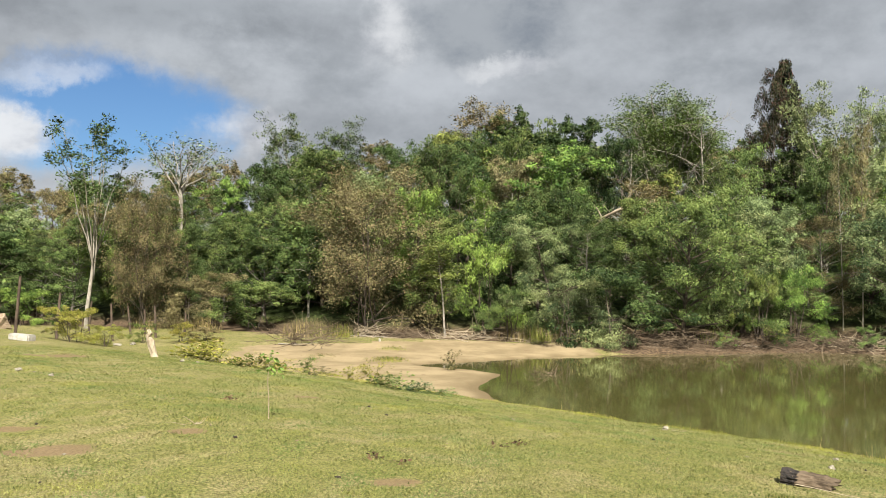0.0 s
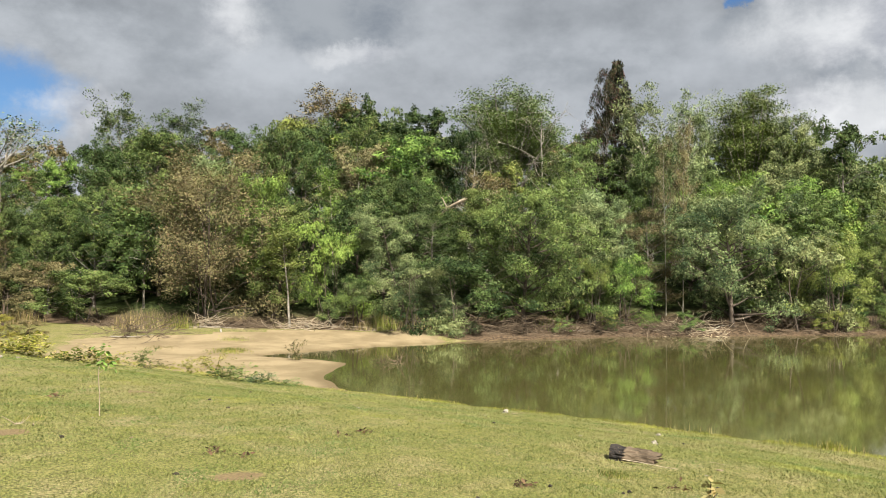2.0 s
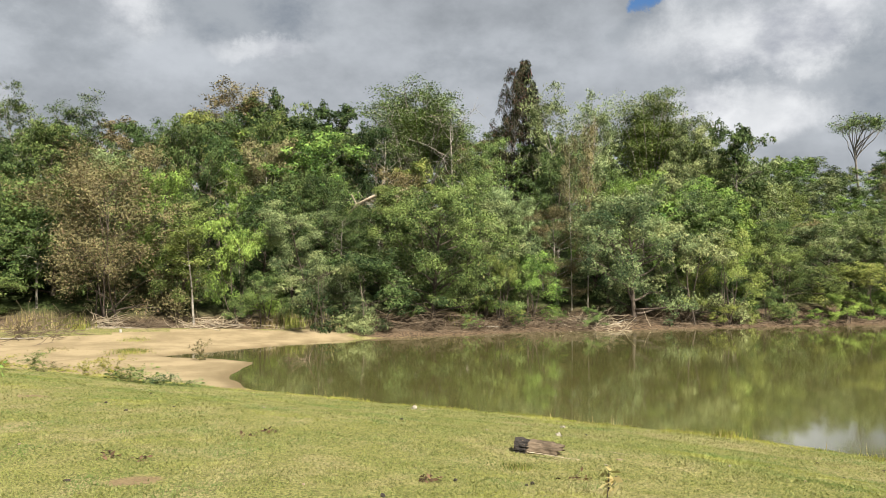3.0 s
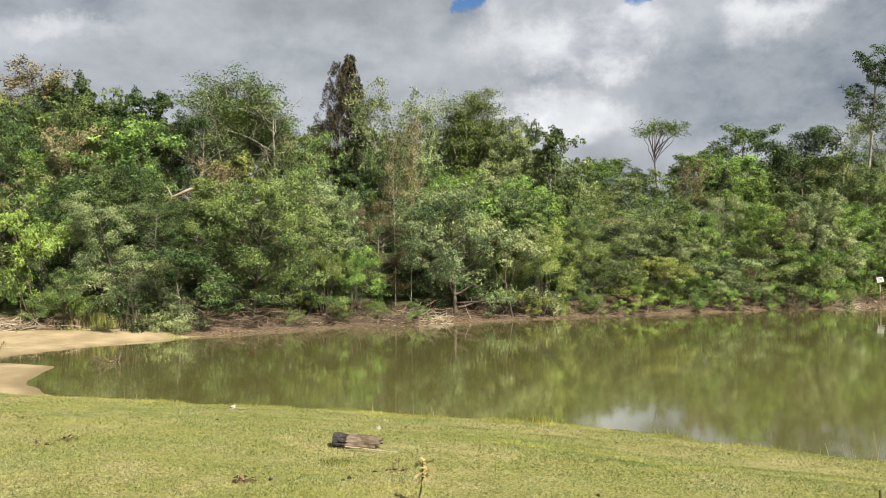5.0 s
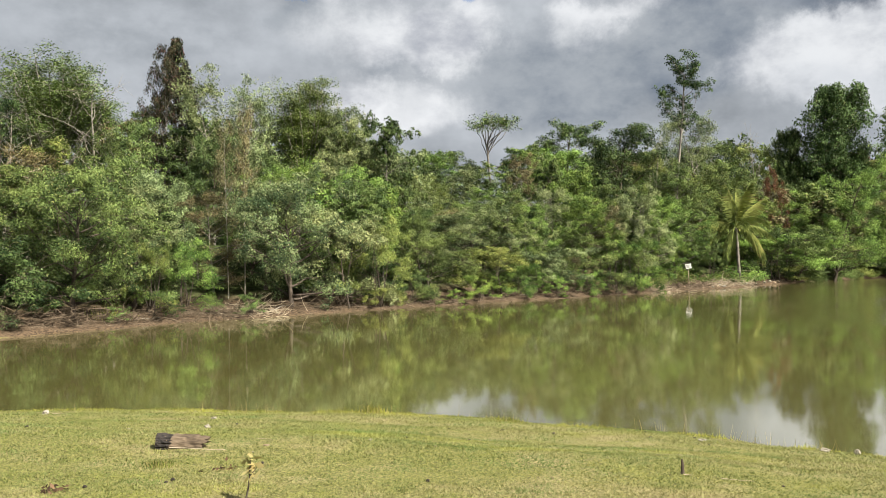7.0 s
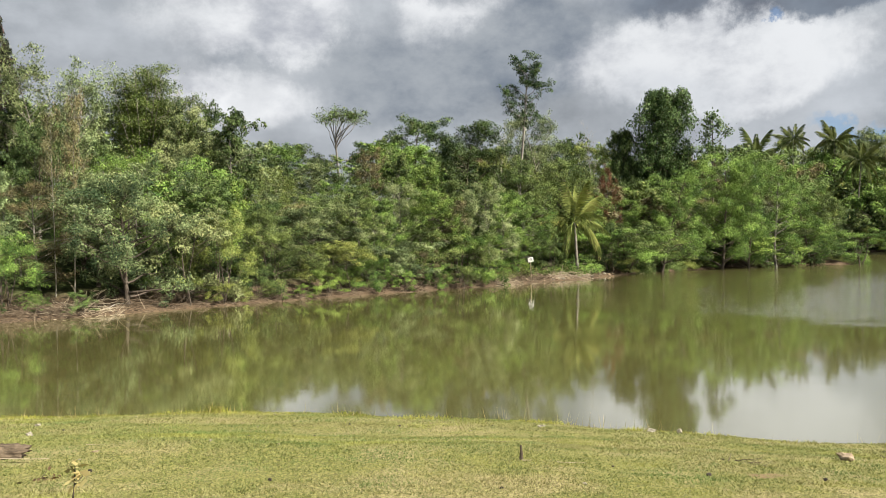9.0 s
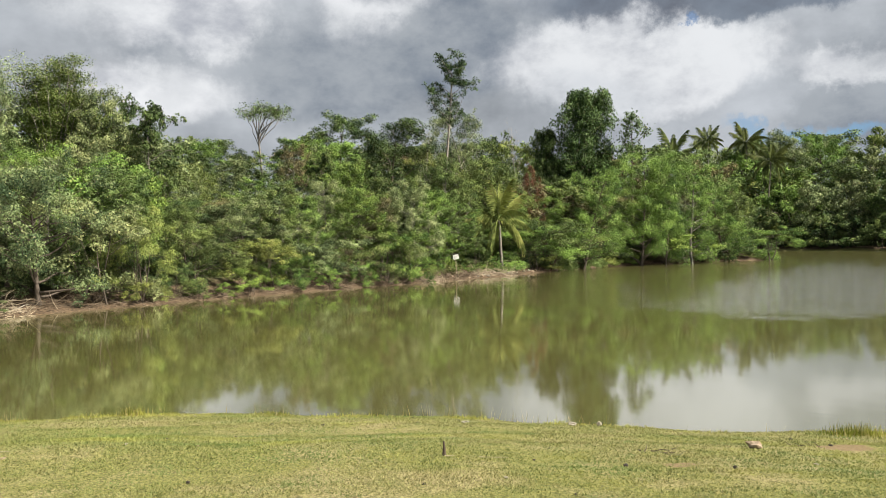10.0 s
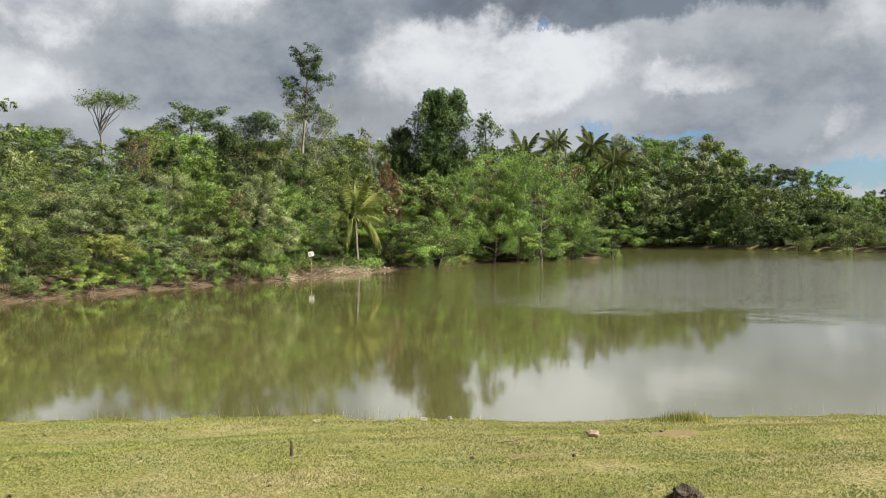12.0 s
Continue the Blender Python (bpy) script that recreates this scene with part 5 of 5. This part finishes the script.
def scatter():
    """Dark clods and pale chips strewn over the meadow."""
    rng = np.random.default_rng(21)
    for i in range(46):
        r, a = rng.uniform(4.6, 13), radians(rng.uniform(-28, 94))
        x, y = r * math.sin(a), r * math.cos(a)
        if float(inland(np.array(x), np.array(y))) < 0.6:
            continue
        s = rng.uniform(0.022, 0.05)
        lump("clod", x, y, (s * 1.5, s, s * 0.8), DARK_CLOD, 30 + i, "small dark clod of earth in the grass", "clod", "clods in the meadow", cuts=1)
    for i in range(40):
        r, a = rng.uniform(5.0, 16), radians(rng.uniform(-28, 94))
        x, y = r * math.sin(a), r * math.cos(a)
        if float(inland(np.array(x), np.array(y))) < 0.4:
            continue
        s = rng.uniform(0.02, 0.045)
        lump("chip", x, y, (s * 1.8, s, s * 0.5), PALE_STONE if i % 3 else TAN_STONE, 90 + i, "small pale stone chip in the grass", "stone", "stone chips in the meadow", cuts=1)


scatter()


def twig_patch(x, y, radius, count, seed, label, tall=0.05, long=0.16, r=0.004, mat=None, thing="twig_heap", category="twigs"):
    """Broken twigs heaped on the ground: many small crooked sticks."""
    rng = np.random.default_rng(seed)
    pieces = []
    z0 = max(height(x, y), WATER_Z - 0.1)
    for _ in range(count):
        px, py = rng.normal(0, radius / 1.8, 2)
        a = rng.uniform(0, 2 * np.pi)
        k = max(0.0, 1 - math.hypot(px, py) / radius)
        pz = height(x + px, y + py) - z0 + rng.uniform(0, tall) * k
        line = bent(rng, (px, py, pz), (math.cos(a), math.sin(a), rng.normal(0.05, 0.28)), long * rng.uniform(0.4, 1.5), 4, 0, 0.2)
        line[:, 2] = np.maximum(line[:, 2], land(x + line[:, 0], y + line[:, 1])[0] - z0)
        pieces.append(tube(line, r * rng.uniform(0.5, 1.6) * np.linspace(1, 0.5, 5), 3))
    ob = new(thing, mesh_of(thing, *joined(pieces), mat or DEADWOOD, True))
    ob.location = (x, y, z0)
    return tagged(ob, label, category, kind="stuff")


def leaf_litter(x, y, radius, count, seed, label):
    """Curled brown leaves and broken twigs blown together in the grass."""
    rng = np.random.default_rng(seed)
    z0 = height(x, y)
    spots = rng.normal(0, radius / 2, (12, 3)) * (1, 1, 0)
    spots[:, 2] = land(x + spots[:, 0], y + spots[:, 1])[0] - z0 + 0.014
    v, f = leaves_at(rng, spots, np.full(12, 0.022), np.zeros((12, 3)), count, 0.042, 0.0, 0.5, 0.7)
    v[:, 2] = np.maximum(v[:, 2], land(x + v[:, 0], y + v[:, 1])[0] - z0 + 0.002)
    ob = new("leaf_litter", mesh_of("leaf_litter", v, f, LEAF["dead"]))
    ob.location = (x, y, z0)
    tagged(ob, label, "leaf litter", kind="stuff")
    twig_patch(x, y, radius, count // 8, seed + 50, "few broken twigs among the dead leaves", 0.03, 0.10, 0.003, POST_WOOD)


for i, (x, y, r, n) in enumerate(((0.8, 8.35, 0.12, 36), (0.55, 8.1, 0.08, 20), (-0.61, 6.99, 0.13, 40), (-0.34, 6.80, 0.09, 22), (1.72, 5.75, 0.08, 36), (-3.0, 11.4, 0.15, 44), (3.0, 5.9, 0.12, 26))):
    leaf_litter(x, y, r, n, 31 + i, "small heap of dead brown leaves in the grass")
twig_patch(-2.6, 8.6, 0.2, 10, 35, "few pale twigs scattered in the grass", mat=PALE_WOOD)
twig_patch(7.62, 2.27, 0.14, 20, 36, "small heap of dark twigs in the grass", mat=POST_WOOD)
twig_patch(9.4, 1.4, 0.2, 12, 37, "few dark twigs in the grass", long=0.09, mat=POST_WOOD)
tuft("grass_tuft", 2.66, 6.32, 0.17, 0.07, 420, "grass", 84, "small dark green tuft of grass near the log", 0.004)
tuft("grass_tuft", -2.6, 9.0, 0.2, 0.06, 300, "grass", 85, "small green tuft in the meadow", 0.004)


def seed_stalks():
    """Thin dry seed stalks standing along the edge of the bank."""
    rng = np.random.default_rng(19)
    pts = np.array(NEAR_SHORE[1:12], float)
    run = np.concatenate([[0], np.cumsum(np.hypot(*np.diff(pts, axis=0).T))])
    at = np.concatenate([rng.uniform(0, run[-1], 260), *(c + rng.normal(0, 0.35, 26) for c in rng.uniform(0, run[-1], 12))])
    at = at[(at > 0) & (at < run[-1])]
    x, y = np.interp(at, run, pts[:, 0]) + rng.normal(0, 0.1, len(at)), np.interp(at, run, pts[:, 1]) - rng.uniform(0, 0.35, len(at))
    me = mesh_of("seed_stalks", *blades(20, np.stack([x, y, land(x, y)[0] - 0.01], 1), rng.uniform(0.08, 0.30, len(at)), np.full(len(at), 0.0035), 0.25), LEAF["reed"])
    tagged(new("seed_stalks", me), "thin dry seed stalks along the edge of the bank", "grass", kind="stuff")


seed_stalks()


def sapling(x, y, tall, seed, mat, label, leaf=0.07, leaves=26, bark=None):
    """A thin young stem with a few leaves at its tip."""
    rng = np.random.default_rng(seed)
    root = new("sapling")
    root.matrix_world = pose(x, y, height(x, y))
    line = bent(rng, (0, 0, -0.03), (0.06, 0.03, 1), tall + 0.03, 8, 0.02, 0.07)
    side = bent(rng, line[5], (0.7, -0.2, 0.7), tall * 0.25, 4, 0.0, 0.15)
    part("stem", mesh_of("stem", *joined([tube(line, 0.006 * np.linspace(1.2, 0.5, 9), 6), tube(side, 0.003 * np.linspace(1, 0.5, 5), 4)]), bark or PALE_WOOD, True), root)
    for i in range(leaves):
        c = line[-1 - (i % 3)] if i % 4 else side[-1]
        v, f = leaves_at(rng, np.array([[0, 0, 0.0]]), np.array([0.0]), np.array([[math.cos(i * 2.4), math.sin(i * 2.4), 0.1]]), 1, leaf, 0.35, 0.5)
        ob = part("leaf", mesh_of("leaf", v, f, LEAF[mat]), root)
        ob.location = c + rng.normal(0, 0.012 + 0.03 * tall, 3)
    return tagged(root, label, "sapling")


sapling(-1.99, 9.31, 0.76, 41, "bright", "thin pale sapling with a leafy tip in the meadow", 0.06, 46)
sapling(2.61, 4.75, 0.29, 42, "tuft", "small yellow-green sapling with drooping leaves in the grass", 0.07, 22, BARK)


def weathered_stump(x, y, tall):
    """A pale, twisted old post standing in the grass."""
    rng = np.random.default_rng(2)
    line = np.array([(0.07, 0, -0.1), (0.06, 0, 0.0), (0.02, 0, 0.12), (-0.03, 0.01, 0.30), (-0.07, 0.02, 0.45), (-0.11, 0.02, 0.57), (-0.07, 0.0, 0.66), (-0.11, 0.0, 0.76)]) * (1, 1, tall / 0.76)
    v, f = tube(line, np.array([0.11, 0.09, 0.065, 0.085, 0.09, 0.05, 0.06, 0.018]), 12)
    v = v + rng.normal(0, 0.014, v.shape)
    ob = new("stump", mesh_of("stump", v, f, PALE_WOOD, False))
    ob.matrix_world = pose(x, y, height(x, y), 0, 0, 0)
    return tagged(ob, "pale weathered twisted stump standing in the meadow", "stump")


weathered_stump(-7.0, 19.56, 0.66)


def white_block(x, y):
    bm = bmesh.new()
    bmesh.ops.create_cube(bm, size=1.0)
    bmesh.ops.scale(bm, vec=(0.72, 0.34, 0.22), verts=bm.verts)
    bmesh.ops.bevel(bm, geom=bm.edges[:], offset=0.035, segments=2, affect="EDGES")
    for v in bm.verts:
        v.co += 0.018 * noise.noise_vector(v.co * 4)
    me = bpy.data.meshes.new("block")
    bm.to_mesh(me)
    bm.free()
    me.materials.append(WHITE_BLOCK)
    ob = new("concrete_block", me)
    ob.matrix_world = pose(x, y, height(x, y) + 0.09, 0, 4, -12)
    return tagged(ob, "weathered white concrete block lying in the grass", "block")


white_block(-12.57, 24.2)


def fence():
    """Old wooden posts across the meadow's far corner."""
    spots = [(-14.2, 26.9, 2.0), (-13.4, 28.1, 1.6), (-17.0, 38.8, 1.6), (-14.1, 34.6, 1.6), (-14.7, 38.2, 1.4), (-14.4, 39.1, 1.2), (-13.0, 36.7, 1.45), (-12.0, 37.6, 1.1)]
    root = new("fence")
    root.location = (-13, 33, height(-13, 33))
    for i, (x, y, tall) in enumerate(spots):
        rng = np.random.default_rng(80 + i)
        line = bent(rng, (0, 0, -0.2), (rng.normal(0, 0.04), rng.normal(0, 0.04), 1), tall + 0.2, 6, 0.02, 0.02)
        v, f = tube(line, 0.055 * np.linspace(1.1, 0.8, 7), 8)
        top = len(v)
        v = np.concatenate([v, [line[-1] + (0, 0, 0.01)]])
        ob = part("post", mesh_of("post", v, f, POST_WOOD, True), root)
        ob.location = (x + 13, y - 33, height(x, y) - root.location[2])
    return tagged(root, "row of old dark wooden fence posts in the meadow", "fence")


fence()


def small_plants():
    group = "weeds at the meadow's edge"
    for name, x, y, tall, wide, mat, spin in (
        ("bush_a", -12.3, 27.0, 1.15, 1.7, "tuft", 0), ("bush_b", -11.2, 26.5, 0.65, 1.2, "tuft", 90), ("bush_a", -13.2, 28.4, 0.8, 1.2, "olive", 30),
        ("bush_b", -11.0, 34.0, 0.8, 1.3, "tuft", 10), ("bush_a", -10.2, 34.6, 0.6, 1.5, "olive", 60), ("bush_b", -12.6, 33.8, 0.8, 1.0, "yellow", 130)):
        plant(name, "shrub", x, y, tall, mat, spin, 1.0, f"{WORDS[mat]} low shrub among the fence posts", "shrub", "low shrubs by the fence", 0.0, wide)
    for name, x, y, tall, wide, mat, spin in (
        ("weed", -1.92, 20.6, 0.52, 0.4, "tuft", 0), ("weed", -2.6, 22.0, 0.38, 0.3, "tuft", 40), ("leafy_weed", -1.0, 19.6, 0.28, 0.75, "mid", 0), ("leafy_weed", -0.6, 19.3, 0.2, 0.5, "grey", 70),
        ("weed", -1.5, 20.3, 0.3, 0.35, "grass", 120), ("leafy_weed", -6.6, 23.1, 0.4, 1.0, "tuft", 30), ("leafy_weed", -5.4, 22.6, 0.3, 0.9, "grass", 80), ("weed", -4.9, 22.9, 0.3, 0.6, "tuft", 10),
        ("leafy_weed", -7.2, 23.5, 0.4, 0.9, "tuft", 140), ("weed", -3.4, 22.6, 0.25, 0.5, "olive", 200), ("weed", -4.1, 24.0, 0.45, 0.4, "yellow", 60), ("leafy_weed", 0.1, 18.9, 0.14, 0.5, "mid", 10),
        ("weed", 0.2, 27.0, 0.6, 0.3, "olive", 20)):
        plant(name, "weed", x, y, tall, mat, spin, 1.0, f"{WORDS[mat]} weed growing in the grass", "weed", group, 0.0, wide)
    rng = np.random.default_rng(55)
    for i in range(34):
        x = rng.uniform(40, 68)
        y = np.interp(x, [q[0] for q in FAR_SHORE], [q[1] for q in FAR_SHORE]) + rng.uniform(1.0, 3.2)
        plant("leafy_weed", "weed", x, y, rng.uniform(0.35, 0.9), ["mid", "bright", "yellow", "mid"][i % 4], rng.uniform(0, 360), 1.0, "green weed growing on the bank of the pond", "weed", "weeds on the far bank", 0.0, rng.uniform(0.8, 1.6))
    tuft("marsh_grass", -2.0, 30.2, 0.75, 0.16, 900, "grass", 61, "patch of green marsh grass on the sand", 0.008)
    tuft("marsh_grass", -2.1, 33.6, 0.7, 0.12, 500, "grass", 62, "patch of green marsh grass on the sand", 0.008)
    tuft("marsh_grass", -4.6, 31.0, 0.7, 0.10, 300, "reed", 63, "patch of dry marsh grass on the sand", 0.008)
    for i, (x, y, tall) in enumerate(((4.2, 36.4, 1.2), (5.6, 36.6, 1.3), (3.4, 36.8, 1.0), (7.4, 36.6, 1.0), (-5.8, 37.6, 1.3), (-6.8, 37.9, 1.2), (-4.8, 37.9, 1.0), (48.5, 33.6, 1.0), (52.0, 33.2, 0.9), (12.5, 37.0, 0.9), (-12.5, 42.0, 1.2), (-16.0, 43.5, 1.1))):
        tuft("reed_clump", x, y, 0.8, tall * 0.8, 260, "reed" if i % 3 else "grass", 64 + i, "clump of dry pale reeds before the wood", 0.014, "reeds", "", "stuff", 0.25)
    tuft("grass_tuft", 12.0, 1.1, 0.45, 0.20, 600, "tuft", 77, "bushy yellow-green tuft of grass on the bank", 0.006)
    tuft("grass_tuft", 8.6, 11.6, 0.30, 0.2, 300, "tuft", 78, "bushy yellow-green tuft of grass on the bank", 0.006)


small_plants()


def driftwood():
    """Dead branches and brushwood washed up along the far shore."""
    rng = np.random.default_rng(17)
    for x in np.arange(-8, 60, 2.3):
        xx = x + rng.uniform(-0.6, 0.6)
        y = np.interp(xx, [p[0] for p in FAR_SHORE], [p[1] for p in FAR_SHORE]) + rng.uniform(0.8, 1.5) + (0.9 if xx < 6 else 0)
        heavy = 1.8 if 8 < xx < 20 else 1.0
        twig_patch(xx, y, rng.uniform(1.0, 1.6), int(95 * heavy), int(200 + x), "heap of dead reddish-brown brushwood along the shore", rng.uniform(0.25, 0.55) * heavy, 0.85, 0.016, DEADWOOD if rng.uniform() < 0.75 else PALE_WOOD, "brushwood", "driftwood")
    twig_patch(3.3, 26.2, 0.75, 70, 300, "dead twigs sticking out of the shallow water", 0.55, 0.5, 0.010, DEADWOOD, "brushwood", "driftwood")
    twig_patch(-5.9, 34.8, 1.5, 140, 301, "heap of grey dead branches on the sand", 0.8, 1.0, 0.014, DEADWOOD, "brushwood", "driftwood")
    twig_patch(84, 27.4, 2.4, 160, 302, "tangle of dead branches under the trees", 2.4, 2.2, 0.03, DEADWOOD, "brushwood", "driftwood")
    for x, y, length, radius, turn, seed in ((-6.9, 34.0, 2.0, 0.06, -14, 44), (-4.6, 38.0, 3.2, 0.06, -6, 45), (-3.2, 37.4, 2.0, 0.05, 4, 46), (0.8, 37.6, 2.4, 0.05, -40, 47), (2.2, 37.3, 2.2, 0.05, 150, 48), (14.5, 36.0, 2.2, 0.05, 170, 49), (19.8, 35.6, 2.2, 0.05, 10, 50), (36.0, 34.0, 3.0, 0.06, 8, 51), (44.0, 32.8, 2.4, 0.06, -4, 52)):
        stick(x, y, length, radius, turn, seed, "bleached dead branch lying on the shore", BARK_PALE, thing="dead_branch", crook=0.22)


driftwood()


def leaning_trunk():
    """A bleached dead trunk that leans out through the leaves."""
    foot = np.array([7.2, 46.6, height(7.2, 46.6) - 0.1])
    line = np.array([foot, foot + (0.5, -0.8, 2.0), (8.6, 43.6, 5.1), (9.4, 42.95, 5.5), (10.3, 42.7, 5.62), (11.2, 42.5, 5.95)]) - foot
    root = new("dead_tree")
    root.location = foot
    part("trunk", mesh_of("trunk", *tube(line, np.array([0.10, 0.09, 0.075, 0.08, 0.07, 0.03]), 8), PALE_WOOD, True), root)
    for i, (a, b) in enumerate((((9.4, 42.95, 5.5), (10.0, 42.6, 6.4)), ((8.6, 43.6, 5.1), (7.9, 43.0, 5.9)), ((10.3, 42.7, 5.62), (10.9, 42.6, 5.3)))):
        a, b = np.array(a) - foot, np.array(b) - foot
        v, f = tube(np.array([a, (a + b) / 2 + (0.05, 0.05, 0.08), b]), np.array([0.05, 0.035, 0.012]), 6)
        part("limb", mesh_of("limb", v, f, PALE_WOOD, True), root)
    return tagged(root, "bleached dead trunk leaning out of the wood", "dead tree")


leaning_trunk()


def sign():
    """A small white board on a thin leaning pole at the waterside."""
    x, y = 51.3, 31.95
    root = new("sign")
    root.matrix_world = pose(x, y, height(x, y), 0, -4, 0)
    v, f = tube(np.array([(0, 0, -0.3), (0, 0, 0.7), (0, 0, 1.62)]), np.array([0.03, 0.028, 0.026]), 8)
    part("pole", mesh_of("pole", v, f, PALE_WOOD, True), root)
    bm = bmesh.new()
    bmesh.ops.create_cube(bm, size=1.0)
    bmesh.ops.scale(bm, vec=(0.40, 0.03, 0.34), verts=bm.verts)
    bmesh.ops.bevel(bm, geom=bm.edges[:], offset=0.008, segments=1, affect="EDGES")
    me = bpy.data.meshes.new("board")
    bm.to_mesh(me)
    bm.free()
    me.materials.append(SIGN_WHITE)
    board = part("board", me, root)
    board.matrix_local = pose(-0.03, -0.045, 1.44, 0, -8, -55)
    for i, (w, z) in enumerate(((0.30, 0.08), (0.24, 0.0), (0.28, -0.08))):
        bar = np.array([(-w / 2, -0.019, z - 0.018), (w / 2, -0.019, z - 0.018), (w / 2, -0.019, z + 0.018), (-w / 2, -0.019, z + 0.018), (-w / 2, -0.0155, z - 0.018), (w / 2, -0.0155, z - 0.018), (w / 2, -0.0155, z + 0.018), (-w / 2, -0.0155, z + 0.018)])
        box = np.array([(0, 1, 2, 3), (7, 6, 5, 4), (0, 4, 5, 1), (1, 5, 6, 2), (2, 6, 7, 3), (3, 7, 4, 0)])
        part("text_bar", mesh_of("text_bar", bar, box, SIGN_MARK), board)
    return tagged(root, "small white sign board on a thin pole by the water", "sign")


sign()


def bank_stones():
    rng = np.random.default_rng(33)
    for i in range(34):
        x = rng.uniform(50, 66)
        y = np.interp(x, [p[0] for p in FAR_SHORE], [p[1] for p in FAR_SHORE]) + rng.uniform(0.1, 0.9)
        s = rng.uniform(0.12, 0.34)
        lump("rock", x, y, (s * 1.4, s, s * 0.7), TAN_STONE if i % 3 else PALE_STONE, 140 + i, "tan rock on the bank below the sign", "rock", "rocks below the sign", cuts=1)


bank_stones()
stick(57.2, 31.9, 1.5, 0.05, -30, 55, "pale plank leaning by the young palm", PALE_WOOD, thing="plank", crook=0.02, up=0.9)
